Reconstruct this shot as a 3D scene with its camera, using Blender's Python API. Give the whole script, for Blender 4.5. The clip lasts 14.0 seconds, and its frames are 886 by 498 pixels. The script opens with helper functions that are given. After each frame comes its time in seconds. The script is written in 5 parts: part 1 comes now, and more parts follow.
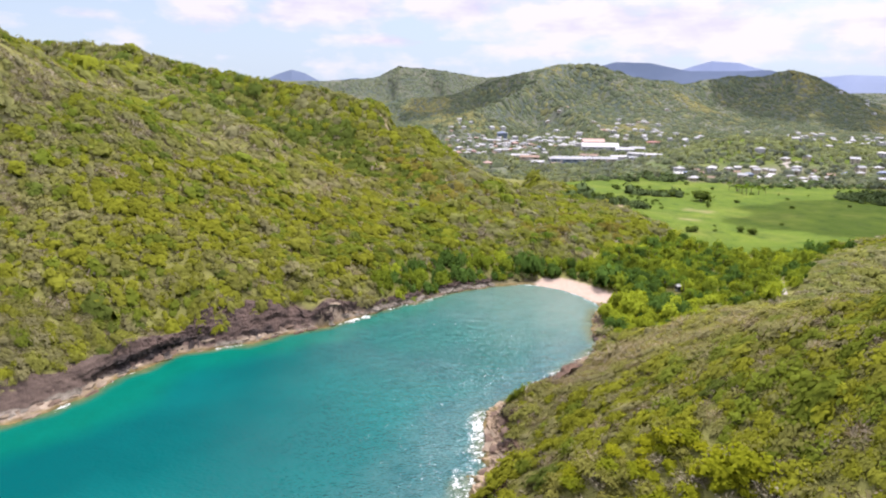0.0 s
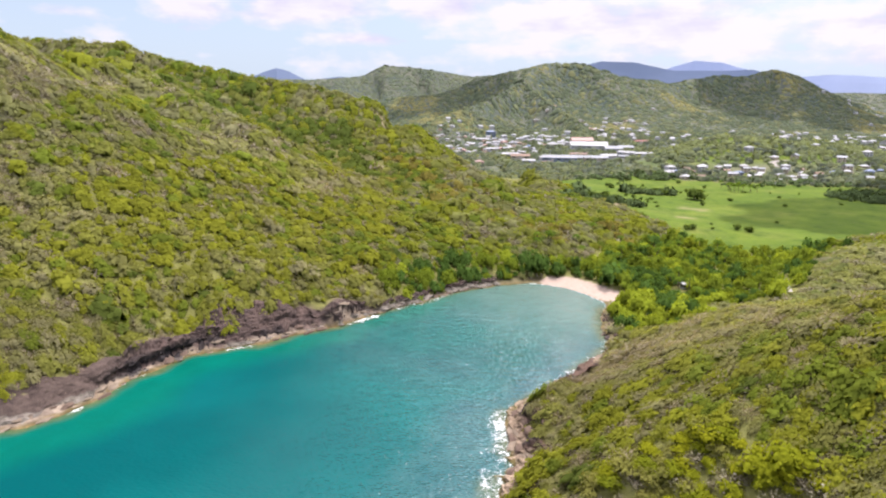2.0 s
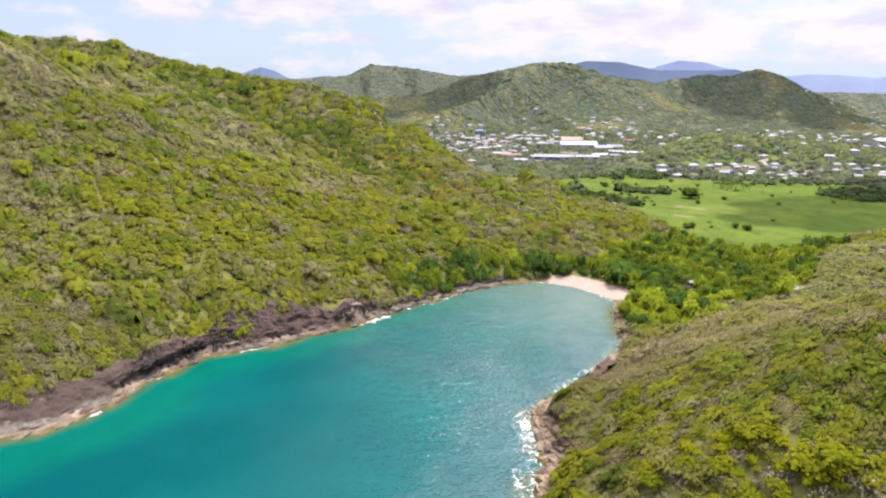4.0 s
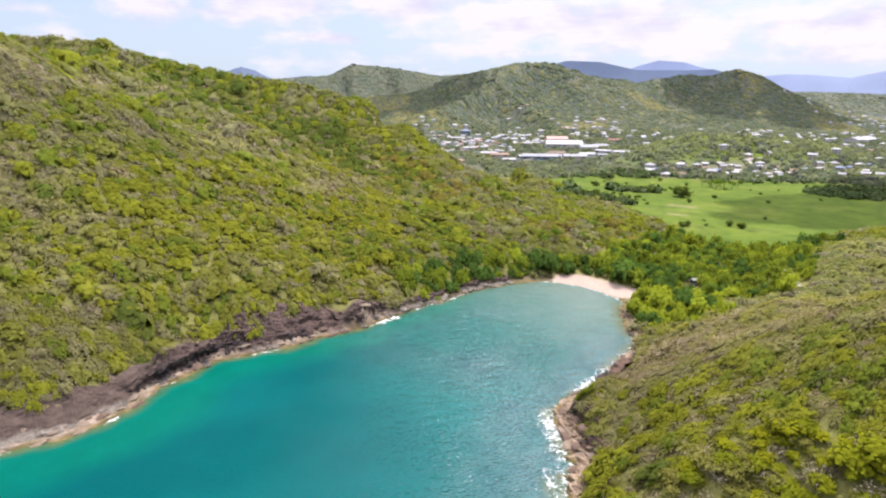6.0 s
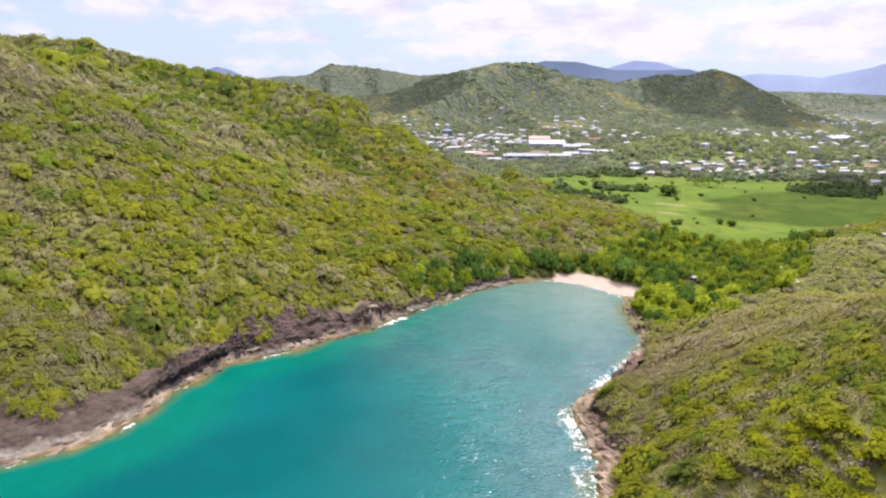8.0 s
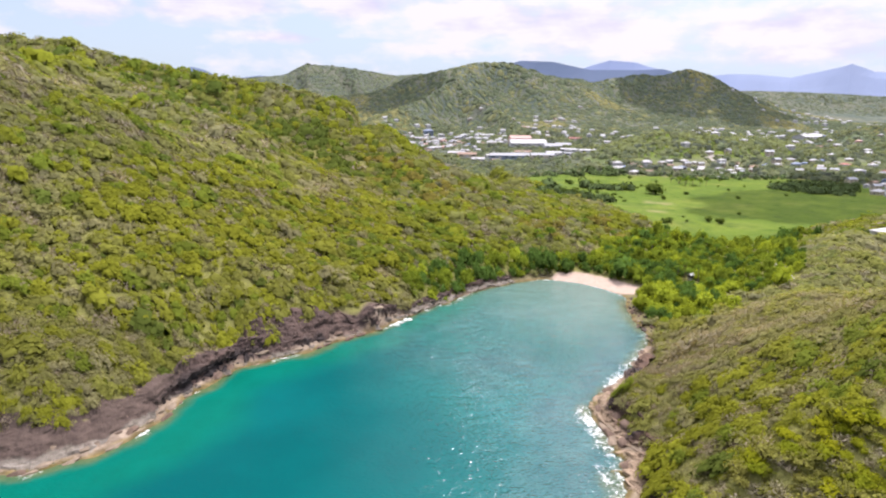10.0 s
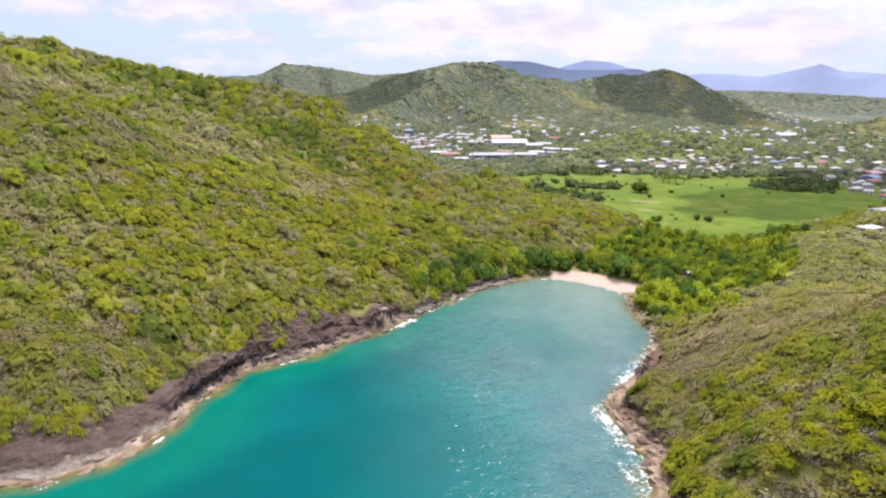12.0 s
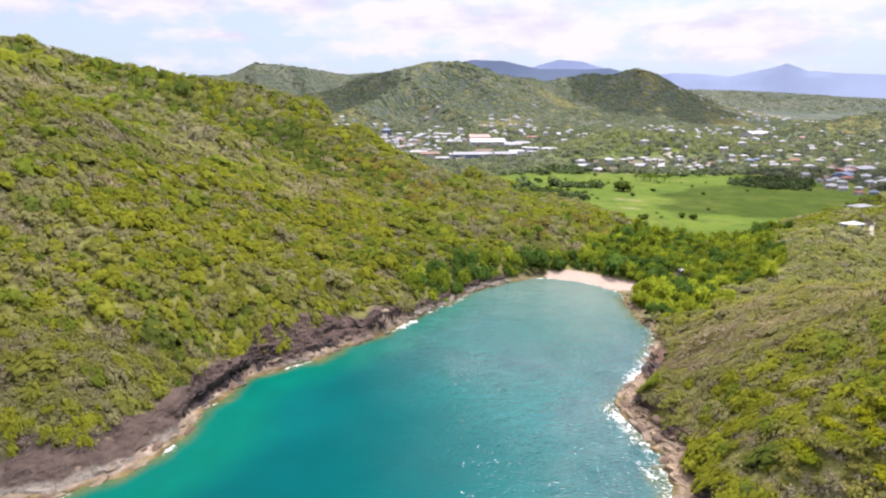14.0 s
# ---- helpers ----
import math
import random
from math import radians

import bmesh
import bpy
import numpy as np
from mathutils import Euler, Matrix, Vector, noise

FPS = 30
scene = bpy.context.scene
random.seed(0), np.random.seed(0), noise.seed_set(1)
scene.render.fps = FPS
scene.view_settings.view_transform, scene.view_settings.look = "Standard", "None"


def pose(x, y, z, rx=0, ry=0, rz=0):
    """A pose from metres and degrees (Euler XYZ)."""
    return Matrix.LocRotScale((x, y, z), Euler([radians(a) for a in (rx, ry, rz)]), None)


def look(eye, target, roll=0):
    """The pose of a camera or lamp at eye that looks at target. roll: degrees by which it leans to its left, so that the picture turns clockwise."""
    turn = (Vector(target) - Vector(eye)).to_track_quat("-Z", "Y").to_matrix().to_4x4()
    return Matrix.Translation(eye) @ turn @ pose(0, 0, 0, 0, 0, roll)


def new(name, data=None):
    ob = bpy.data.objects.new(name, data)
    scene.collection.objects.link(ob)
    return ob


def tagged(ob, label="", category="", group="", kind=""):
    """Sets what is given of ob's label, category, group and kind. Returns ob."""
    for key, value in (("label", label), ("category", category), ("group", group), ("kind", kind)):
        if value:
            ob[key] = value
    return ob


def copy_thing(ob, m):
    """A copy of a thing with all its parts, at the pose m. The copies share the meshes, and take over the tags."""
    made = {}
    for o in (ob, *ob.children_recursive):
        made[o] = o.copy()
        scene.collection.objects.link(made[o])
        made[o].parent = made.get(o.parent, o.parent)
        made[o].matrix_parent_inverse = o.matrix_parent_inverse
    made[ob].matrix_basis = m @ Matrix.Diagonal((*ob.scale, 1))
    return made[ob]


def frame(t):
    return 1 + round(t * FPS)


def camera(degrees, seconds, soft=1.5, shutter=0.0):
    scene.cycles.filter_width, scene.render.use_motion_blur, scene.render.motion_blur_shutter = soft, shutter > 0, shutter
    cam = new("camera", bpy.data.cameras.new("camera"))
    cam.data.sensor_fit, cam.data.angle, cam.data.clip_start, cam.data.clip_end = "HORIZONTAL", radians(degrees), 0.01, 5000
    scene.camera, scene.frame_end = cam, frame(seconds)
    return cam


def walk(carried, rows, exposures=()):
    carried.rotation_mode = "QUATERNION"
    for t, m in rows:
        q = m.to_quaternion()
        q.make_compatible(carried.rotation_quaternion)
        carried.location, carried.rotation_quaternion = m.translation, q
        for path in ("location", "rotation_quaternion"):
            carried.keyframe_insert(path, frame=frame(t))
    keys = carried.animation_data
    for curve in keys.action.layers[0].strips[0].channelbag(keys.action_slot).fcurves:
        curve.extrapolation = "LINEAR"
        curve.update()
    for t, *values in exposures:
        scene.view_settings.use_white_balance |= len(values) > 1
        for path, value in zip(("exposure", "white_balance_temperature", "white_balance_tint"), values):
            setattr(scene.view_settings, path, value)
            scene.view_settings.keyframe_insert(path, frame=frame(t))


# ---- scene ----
# Camera and its flight
cam = camera(68.84, 14.0, soft=2.2)
PATH = [
    (0.0, (0.000, 0.000, 80.000), (0.000, 97.618, 58.305), 0.441),
    (0.5, (-2.185, 0.238, 79.931), (-1.537, 97.844, 58.191), 0.467),
    (1.0, (-4.448, 0.480, 79.867), (-3.215, 98.072, 58.088), 0.487),
    (1.5, (-6.780, 0.728, 79.809), (-4.999, 98.304, 57.997), 0.502),
    (2.0, (-9.173, 0.979, 79.755), (-6.858, 98.538, 57.916), 0.512),
    (2.5, (-11.619, 1.235, 79.706), (-8.768, 98.774, 57.844), 0.517),
    (3.0, (-14.112, 1.495, 79.661), (-10.706, 99.013, 57.782), 0.518),
    (3.5, (-16.644, 1.761, 79.621), (-12.656, 99.253, 57.727), 0.515),
    (4.0, (-19.209, 2.031, 79.584), (-14.604, 99.494, 57.680), 0.509),
    (4.5, (-21.800, 2.308, 79.551), (-16.540, 99.736, 57.641), 0.498),
    (5.0, (-24.412, 2.592, 79.522), (-18.457, 99.980, 57.608), 0.485),
    (5.5, (-27.038, 2.884, 79.497), (-20.349, 100.224, 57.581), 0.469),
    (6.0, (-29.672, 3.186, 79.475), (-22.215, 100.470, 57.560), 0.450),
    (6.5, (-32.310, 3.500, 79.458), (-24.052, 100.719, 57.544), 0.429),
    (7.0, (-34.947, 3.826, 79.445), (-25.862, 100.972, 57.533), 0.407),
    (7.5, (-37.578, 4.167, 79.436), (-27.644, 101.230, 57.528), 0.382),
    (8.0, (-40.199, 4.525, 79.432), (-29.402, 101.497, 57.527), 0.357),
    (8.5, (-42.806, 4.902, 79.433), (-31.136, 101.773, 57.530), 0.331),
    (9.0, (-45.395, 5.301, 79.440), (-32.847, 102.063, 57.538), 0.303),
    (9.5, (-47.963, 5.724, 79.452), (-34.538, 102.369, 57.550), 0.276),
    (10.0, (-50.506, 6.175, 79.470), (-36.205, 102.693, 57.567), 0.249),
    (10.5, (-53.022, 6.657, 79.495), (-37.849, 103.041, 57.588), 0.222),
    (11.0, (-55.509, 7.172, 79.527), (-39.466, 103.413, 57.613), 0.195),
    (11.5, (-57.963, 7.724, 79.566), (-41.048, 103.814, 57.643), 0.170),
    (12.0, (-60.384, 8.317, 79.614), (-42.588, 104.245, 57.678), 0.146),
    (12.5, (-62.769, 8.955, 79.672), (-44.073, 104.707, 57.718), 0.123),
    (13.0, (-65.118, 9.642, 79.739), (-45.490, 105.202, 57.763), 0.102),
    (13.5, (-67.429, 10.381, 79.817), (-46.820, 105.729, 57.814), 0.084),
    (14.0, (-69.701, 11.178, 79.906), (-48.040, 106.285, 57.871), 0.068),
]
walk(cam, [(t, look(eye, target, roll)) for t, eye, target, roll in PATH], [(0.0, 0.65, 6200, 20), (14.0, 0.65, 6200, 20)])

# Light: a high sun ahead and to the right, hazy tropical sky with broken cloud
SUN_AZ, SUN_EL = radians(36), radians(66)
SUN_DIR = Vector((math.sin(SUN_AZ) * math.cos(SUN_EL), math.cos(SUN_AZ) * math.cos(SUN_EL), math.sin(SUN_EL)))
sun_data = bpy.data.lights.new("sun", "SUN")
sun_data.energy, sun_data.angle, sun_data.color = 3.25, radians(0.55), (1.0, 0.95, 0.86)
sun = new("sun", sun_data)
sun.matrix_world = look(SUN_DIR * 100, (0, 0, 0))


class Nodes:
    """Short hand for building a node tree."""

    def __init__(self, tree):
        self.tree = tree
        tree.nodes.clear()

    def add(self, kind, values=()):
        node = self.tree.nodes.new(kind)
        return self.fill(node, values)

    def attribute(self, name):
        node = self.tree.nodes.new("ShaderNodeAttribute")
        node.attribute_name = name
        return node

    def fill(self, node, values):
        for key, value in dict(values).items():
            if isinstance(value, bpy.types.NodeSocket):
                self.tree.links.new(value, node.inputs[key])
            else:
                node.inputs[key].default_value = value
        return node

    def noise(self, scale, detail=4.0, rough=0.55, vector=None):
        v = {"Scale": scale, "Detail": detail, "Roughness": rough}
        if vector is not None:
            v["Vector"] = vector
        return self.add("ShaderNodeTexNoise", v).outputs["Fac"]

    def ramp(self, fac, *stops):
        node = self.add("ShaderNodeValToRGB", {"Fac": fac})
        el = node.color_ramp.elements
        while len(el) < len(stops):
            el.new(0.5)
        for e, (pos, col) in zip(el, stops):
            e.position = pos
            e.color = (*col, 1) if isinstance(col, tuple) else (col, col, col, 1)
        return node.outputs["Color"]

    def mix(self, fac, a, b, kind="MIX"):
        node = self.add("ShaderNodeMix")
        node.data_type, node.blend_type = "RGBA", kind
        for key, value in ((0, fac), (6, a), (7, b)):
            if isinstance(value, bpy.types.NodeSocket):
                self.tree.links.new(value, node.inputs[key])
            else:
                node.inputs[key].default_value = (*value, 1) if isinstance(value, tuple) else value
        return node.outputs[2]

    def math(self, op, a, b=0.0, clamp=False):
        node = self.tree.nodes.new("ShaderNodeMath")
        node.operation, node.use_clamp = op, clamp
        return self.fill(node, {0: a, 1: b}).outputs[0]


world = bpy.data.worlds.new("world")
scene.world = world
world.use_nodes = True
W = Nodes(world.node_tree)
sky = W.add("ShaderNodeTexSky")
sky.sky_type, sky.sun_disc, sky.sun_elevation, sky.sun_rotation = "NISHITA", False, SUN_EL, SUN_AZ
sky.air_density, sky.dust_density = 1.0, 2.0
sky_bg = W.add("ShaderNodeBackground", {"Color": sky.outputs[0], "Strength": 0.105})
coord = W.add("ShaderNodeTexCoord").outputs["Generated"]
axis = W.add("ShaderNodeSeparateXYZ", {0: coord})
# overhead the cloud layer is flat, so that it closes up towards the horizon
lift = W.math("ADD", W.math("MAXIMUM", axis.outputs[2], 0.0), 0.27)
layer = W.add("ShaderNodeCombineXYZ", {0: W.math("DIVIDE", axis.outputs[0], lift), 1: W.math("DIVIDE", axis.outputs[1], lift), 2: 0.35})
high = W.ramp(W.noise(2.1, 6.0, 0.56, layer.outputs[0]), (0.40, 0.0), (0.56, 1.0))
# low down stand heaps of cumulus: bearing, height, half width and half height, all in radians, and density
bearing = W.math("ARCTAN2", axis.outputs[0], axis.outputs[1])
billow = W.noise(1.0, 7.0, 0.58, W.add("ShaderNodeCombineXYZ", {0: W.math("MULTIPLY", bearing, 13.0), 1: W.math("MULTIPLY", axis.outputs[2], 30.0), 2: 4.2}).outputs[0])
wisps = W.noise(1.0, 5.0, 0.55, W.add("ShaderNodeCombineXYZ", {0: W.math("MULTIPLY", bearing, 5.0), 1: W.math("MULTIPLY", axis.outputs[2], 26.0), 2: 9.1}).outputs[0])
heaps = W.math("MULTIPLY", wisps, 0.8)
HEAPS = ((-0.34, 0.129, 0.065, 0.030, 1.0), (-0.165, 0.136, 0.10, 0.034, 1.05), (0.02, 0.140, 0.09, 0.036, 1.0), (0.19, 0.122, 0.13, 0.045, 1.05),
         (0.37, 0.105, 0.17, 0.045, 1.05), (0.62, 0.095, 0.18, 0.045, 1.02), (0.95, 0.12, 0.25, 0.07, 1.0), (-0.49, 0.112, 0.08, 0.014, 0.8),
         (-0.10, 0.092, 0.14, 0.016, 0.85), (0.12, 0.078, 0.16, 0.018, 0.85), (-0.95, 0.15, 0.2, 0.06, 1.0))
for b, e, half_w, half_h, dense in HEAPS:
    off_b = W.math("POWER", W.math("ABSOLUTE", W.math("DIVIDE", W.math("SUBTRACT", bearing, b), half_w)), 2.0)
    off_e = W.math("POWER", W.math("ABSOLUTE", W.math("DIVIDE", W.math("SUBTRACT", axis.outputs[2], e), half_h)), 2.0)
    heap = W.math("SUBTRACT", 1.1 * dense, W.math("MULTIPLY", W.math("SQRT", W.math("ADD", off_b, off_e)), 0.6))
    heaps = W.math("MAXIMUM", heaps, heap)
low = W.ramp(W.math("ADD", heaps, W.math("MULTIPLY", W.math("SUBTRACT", billow, 0.5), 1.5)), (0.42, 0.0), (0.80, 1.0))
cover = W.mix(W.ramp(axis.outputs[2], (0.20, 0.0), (0.34, 1.0)), low, high)
tone = W.ramp(W.math("ADD", W.math("MULTIPLY", billow, 0.5), W.math("MULTIPLY", wisps, 0.5)), (0.36, (0.74, 0.715, 0.87)), (0.53, (0.97, 0.95, 1.0)))
# sunlit cloud is brighter overhead than low down
overhead = W.ramp(axis.outputs[2], (0.17, 0.62), (0.7, 1.3))
cloud_bg = W.add("ShaderNodeBackground", {"Color": tone, "Strength": W.math("MULTIPLY", overhead, 1.02)})
haze_bg = W.add("ShaderNodeBackground", {"Color": (0.72, 0.87, 1.0, 1), "Strength": 0.62})
near_horizon = W.ramp(axis.outputs[2], (0.0, 0.85), (0.20, 0.45))
clear = W.add("ShaderNodeMixShader", {0: near_horizon, 1: sky_bg.outputs[0], 2: haze_bg.outputs[0]})
whole = W.add("ShaderNodeMixShader", {0: cover, 1: clear.outputs[0], 2: cloud_bg.outputs[0]})
# thin haze brightens the sky round the sun
toward = W.tree.nodes.new("ShaderNodeVectorMath")
toward.operation = "DOT_PRODUCT"
W.fill(toward, {0: coord, 1: tuple(SUN_DIR)})
glow = W.math("POWER", W.math("MAXIMUM", toward.outputs["Value"], 0.0), 6.0)
glow_bg = W.add("ShaderNodeBackground", {"Color": (1.0, 0.97, 0.92, 1), "Strength": W.math("MULTIPLY", glow, 2.0)})
sum_bg = W.add("ShaderNodeAddShader", {0: whole.outputs[0], 1: glow_bg.outputs[0]})
W.add("ShaderNodeOutputWorld", {0: sum_bg.outputs[0]})


# Materials
def material(name):
    m = bpy.data.materials.new(name)
    m.use_nodes = True
    return m, Nodes(m.node_tree)


def surface(n, color, rough=0.8, bump=None, strength=0.4, distance=0.1, **more):
    values = {"Base Color": color, "Roughness": rough}
    values.update({k.replace("_", " "): v for k, v in more.items()})
    if bump is not None:
        values["Normal"] = n.add("ShaderNodeBump", {"Height": bump, "Strength": strength, "Distance": distance}).outputs[0]
    out = n.add("ShaderNodeBsdfPrincipled", values)
    n.add("ShaderNodeOutputMaterial", {0: out.outputs[0]})


def plain(name, color, rough=0.7, vary=0.25, scale=1.5, metallic=0.0):
    """Painted or mineral surface with stains at two scales."""
    m, n = material(name)
    at = n.add("ShaderNodeTexCoord").outputs["Object"]
    a, b = n.noise(scale, 5, 0.6, at), n.noise(scale * 9, 3, 0.6, at)
    dark = tuple(c * (1 - vary) for c in color)
    light = tuple(min(1, c * (1 + 0.4 * vary)) for c in color)
    col = n.mix(n.math("MULTIPLY", b, 0.5), n.ramp(a, (0.3, dark), (0.7, light)), dark)
    surface(n, col, rough, b, 0.2, 0.03, Metallic=metallic, Specular_IOR_Level=0.2)
    return m


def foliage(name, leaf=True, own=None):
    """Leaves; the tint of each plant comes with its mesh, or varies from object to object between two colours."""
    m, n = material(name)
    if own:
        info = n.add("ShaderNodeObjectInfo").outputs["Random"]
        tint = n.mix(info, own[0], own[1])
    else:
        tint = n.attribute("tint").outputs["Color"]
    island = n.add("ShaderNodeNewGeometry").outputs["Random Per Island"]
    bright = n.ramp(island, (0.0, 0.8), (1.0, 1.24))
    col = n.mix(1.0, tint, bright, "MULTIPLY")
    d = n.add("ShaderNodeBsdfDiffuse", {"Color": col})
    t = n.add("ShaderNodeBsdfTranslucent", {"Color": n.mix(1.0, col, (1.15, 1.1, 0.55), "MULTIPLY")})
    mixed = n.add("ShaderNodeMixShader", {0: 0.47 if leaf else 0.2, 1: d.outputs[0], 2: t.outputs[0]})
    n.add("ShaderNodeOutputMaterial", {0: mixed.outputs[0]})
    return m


LEAF = foliage("leaves")
FAR_LEAF = foliage("distant_leaves", leaf=False)
LEAF_GREEN = foliage("leaves_yellow_green", own=((0.25, 0.26, 0.012), (0.16, 0.19, 0.013)))
LEAF_OLIVE = foliage("leaves_olive", own=((0.225, 0.215, 0.055), (0.165, 0.175, 0.035)))
TWIG_GREY = foliage("bare_twigs", leaf=False, own=((0.27, 0.24, 0.17), (0.2, 0.178, 0.12)))
BARK = plain("bark", (0.17, 0.135, 0.10), 0.9, 0.4, 3.0)

# ground: leaf litter, grass, sand and rock, by the cover that lies there
GROUND, n = material("ground")
at = n.add("ShaderNodeTexCoord").outputs["Object"]
cover_at = n.add("ShaderNodeSeparateColor", {0: n.attribute("cover").outputs["Color"]})
more_at = n.add("ShaderNodeSeparateColor", {0: n.attribute("cover_more").outputs["Color"]})
fine, mid, wide = n.noise(1.4, 5, 0.65, at), n.noise(0.11, 5, 0.6, at), n.noise(0.016, 5, 0.6, at)
litter = n.mix(mid, n.ramp(fine, (0.3, (0.135, 0.14, 0.034)), (0.7, (0.205, 0.2, 0.056))), n.ramp(fine, (0.3, (0.13, 0.13, 0.042)), (0.7, (0.19, 0.185, 0.066))))
grass_a = n.ramp(wide, (0.38, (0.082, 0.128, 0.014)), (0.52, (0.118, 0.165, 0.018)), (0.66, (0.158, 0.178, 0.034)))
grass = n.mix(n.ramp(n.noise(0.045, 6, 0.65, at), (0.42, 0.0), (0.62, 0.75)), grass_a, n.ramp(mid, (0.35, (0.0405, 0.081, 0.009)), (0.65, (0.09, 0.135, 0.0162))))
tufts = n.ramp(n.noise(0.16, 6, 0.75, at), (0.52, 0.0), (0.66, 0.8))
grass = n.mix(tufts, grass, n.ramp(mid, (0.4, (0.04, 0.075, 0.014)), (0.6, (0.085, 0.105, 0.03))))
grass = n.mix(n.math("MULTIPLY", fine, 0.35), grass, (0.0432, 0.072, 0.0144))
sand = n.ramp(n.noise(0.5, 6, 0.7, at), (0.3, (0.33, 0.25, 0.195)), (0.7, (0.42, 0.33, 0.265)))
rock_n = n.noise(0.35, 8, 0.7, at)
strata = n.add("ShaderNodeMapping", {"Vector": at, "Scale": (0.12, 0.12, 1.4)}).outputs[0]
rock_b = n.noise(1.0, 7, 0.65, strata)
dark_rock = n.mix(rock_b, n.ramp(rock_n, (0.3, (0.0238, 0.0187, 0.017)), (0.7, (0.145, 0.102, 0.085))), n.ramp(rock_n, (0.35, (0.0425, 0.034, 0.0306)), (0.7, (0.204, 0.145, 0.115))))
pale_rock = n.mix(rock_b, n.ramp(rock_n, (0.3, (0.128, 0.0892, 0.0595)), (0.7, (0.323, 0.255, 0.187))), n.ramp(rock_n, (0.35, (0.085, 0.0595, 0.0382)), (0.65, (0.391, 0.323, 0.246))))
wet = n.ramp(n.noise(0.25, 5, 0.6, at), (0.4, (0.08, 0.06, 0.022)), (0.65, (0.19, 0.14, 0.06)))
# far canopy: muted blue-greens, with distance haze put into the colour
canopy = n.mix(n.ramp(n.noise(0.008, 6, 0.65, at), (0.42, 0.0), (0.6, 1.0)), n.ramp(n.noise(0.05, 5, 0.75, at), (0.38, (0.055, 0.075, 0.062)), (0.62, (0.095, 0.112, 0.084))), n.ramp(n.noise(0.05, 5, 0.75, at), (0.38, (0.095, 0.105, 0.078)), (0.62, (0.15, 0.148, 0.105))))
soil = n.ramp(mid, (0.35, (0.255, 0.187, 0.111)), (0.65, (0.374, 0.306, 0.204)))
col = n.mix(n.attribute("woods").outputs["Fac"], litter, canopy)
col = n.mix(cover_at.outputs[1], col, grass)
col = n.mix(more_at.outputs[1], col, soil)
col = n.mix(cover_at.outputs[2], col, dark_rock)
col = n.mix(more_at.outputs[0], col, pale_rock)
col = n.mix(more_at.outputs[2], col, wet)
col = n.mix(cover_at.outputs[0], col, sand)
surface(n, col, 0.95, n.math("ADD", rock_n, n.math("MULTIPLY", rock_b, 0.8)), 0.6, 0.8, Specular_IOR_Level=0.06)

# sea cliffs: dark basalt above, a pale washed ledge, weed at the waterline
def cliff_material(name, dark_a, dark_b, pale_a, pale_b, top):
    m, n = material(name)
    at = n.add("ShaderNodeTexCoord").outputs["Object"]
    z = n.add("ShaderNodeSeparateXYZ", {0: at}).outputs[2]
    layers = n.add("ShaderNodeMapping", {"Vector": at, "Rotation": (0.18, 0.1, 0), "Scale": (0.16, 0.16, 1.1)}).outputs[0]
    a, b, c = n.noise(0.3, 7, 0.7, at), n.noise(1.0, 7, 0.7, layers), n.noise(2.2, 5, 0.7, at)
    ab = n.math("ADD", n.math("MULTIPLY", a, 0.55), n.math("MULTIPLY", b, 0.45))
    kind = n.add("ShaderNodeSeparateColor", {0: n.attribute("strata").outputs["Color"]})
    dark = n.ramp(ab, (0.36, dark_a), (0.62, dark_b))
    dark = n.mix(kind.outputs[0], dark, n.ramp(ab, (0.36, (0.052, 0.037, 0.03)), (0.62, (0.1, 0.072, 0.058))))
    # near-black basalt; also carries the painted shade of the west overhangs
    dark = n.mix(kind.outputs[1], dark, n.ramp(ab, (0.4, (0.012, 0.011, 0.012)), (0.66, (0.055, 0.045, 0.042))))
    pale = n.ramp(ab, (0.38, pale_a), (0.6, pale_b))
    level = n.math("ADD", z, n.math("MULTIPLY", n.math("SUBTRACT", a, 0.5), 3.0))
    col = n.mix(n.ramp(n.math("DIVIDE", n.math("SUBTRACT", level, kind.outputs[2]), top), (0.62, 0.0), (1.0, 1.0)), pale, dark)
    weed = n.ramp(n.math("ADD", z, n.math("MULTIPLY", n.math("SUBTRACT", c, 0.5), 0.8)), (0.25, 1.0), (0.5, 0.0))
    col = n.mix(weed, col, n.ramp(b, (0.35, (0.055, 0.046, 0.016)), (0.65, (0.15, 0.115, 0.04))))
    surface(n, col, 0.9, n.math("ADD", b, n.math("MULTIPLY", c, 0.6)), 0.9, 0.28, Specular_IOR_Level=0.15)
    return m


CLIFF_WEST = cliff_material("west_cliff_rock", (0.03, 0.023, 0.021), (0.115, 0.078, 0.063), (0.085, 0.07, 0.052), (0.25, 0.22, 0.18), 1.5)
CLIFF_EAST = cliff_material("east_ledge_rock", (0.035, 0.024, 0.02), (0.14, 0.088, 0.06), (0.10, 0.07, 0.042), (0.34, 0.255, 0.175), 2.3)

# sea: the body of the water by its depth and bed, waves, and foam along the rocks
SEA, n = material("sea")
at = n.add("ShaderNodeTexCoord").outputs["Object"]
bed = n.add("ShaderNodeSeparateColor", {0: n.attribute("bed").outputs["Color"]})
wide, mid = n.noise(0.018, 5, 0.55, at), n.noise(0.09, 5, 0.6, at)
deep = n.ramp(n.noise(0.011, 4, 0.5, at), (0.40, (0.0, 0.063, 0.064)), (0.58, (0.0, 0.09, 0.087)))
green = n.ramp(mid, (0.3, (0.0, 0.088, 0.061)), (0.7, (0.0, 0.106, 0.076)))
pale = n.ramp(mid, (0.3, (0.082, 0.138, 0.112)), (0.7, (0.118, 0.168, 0.137)))
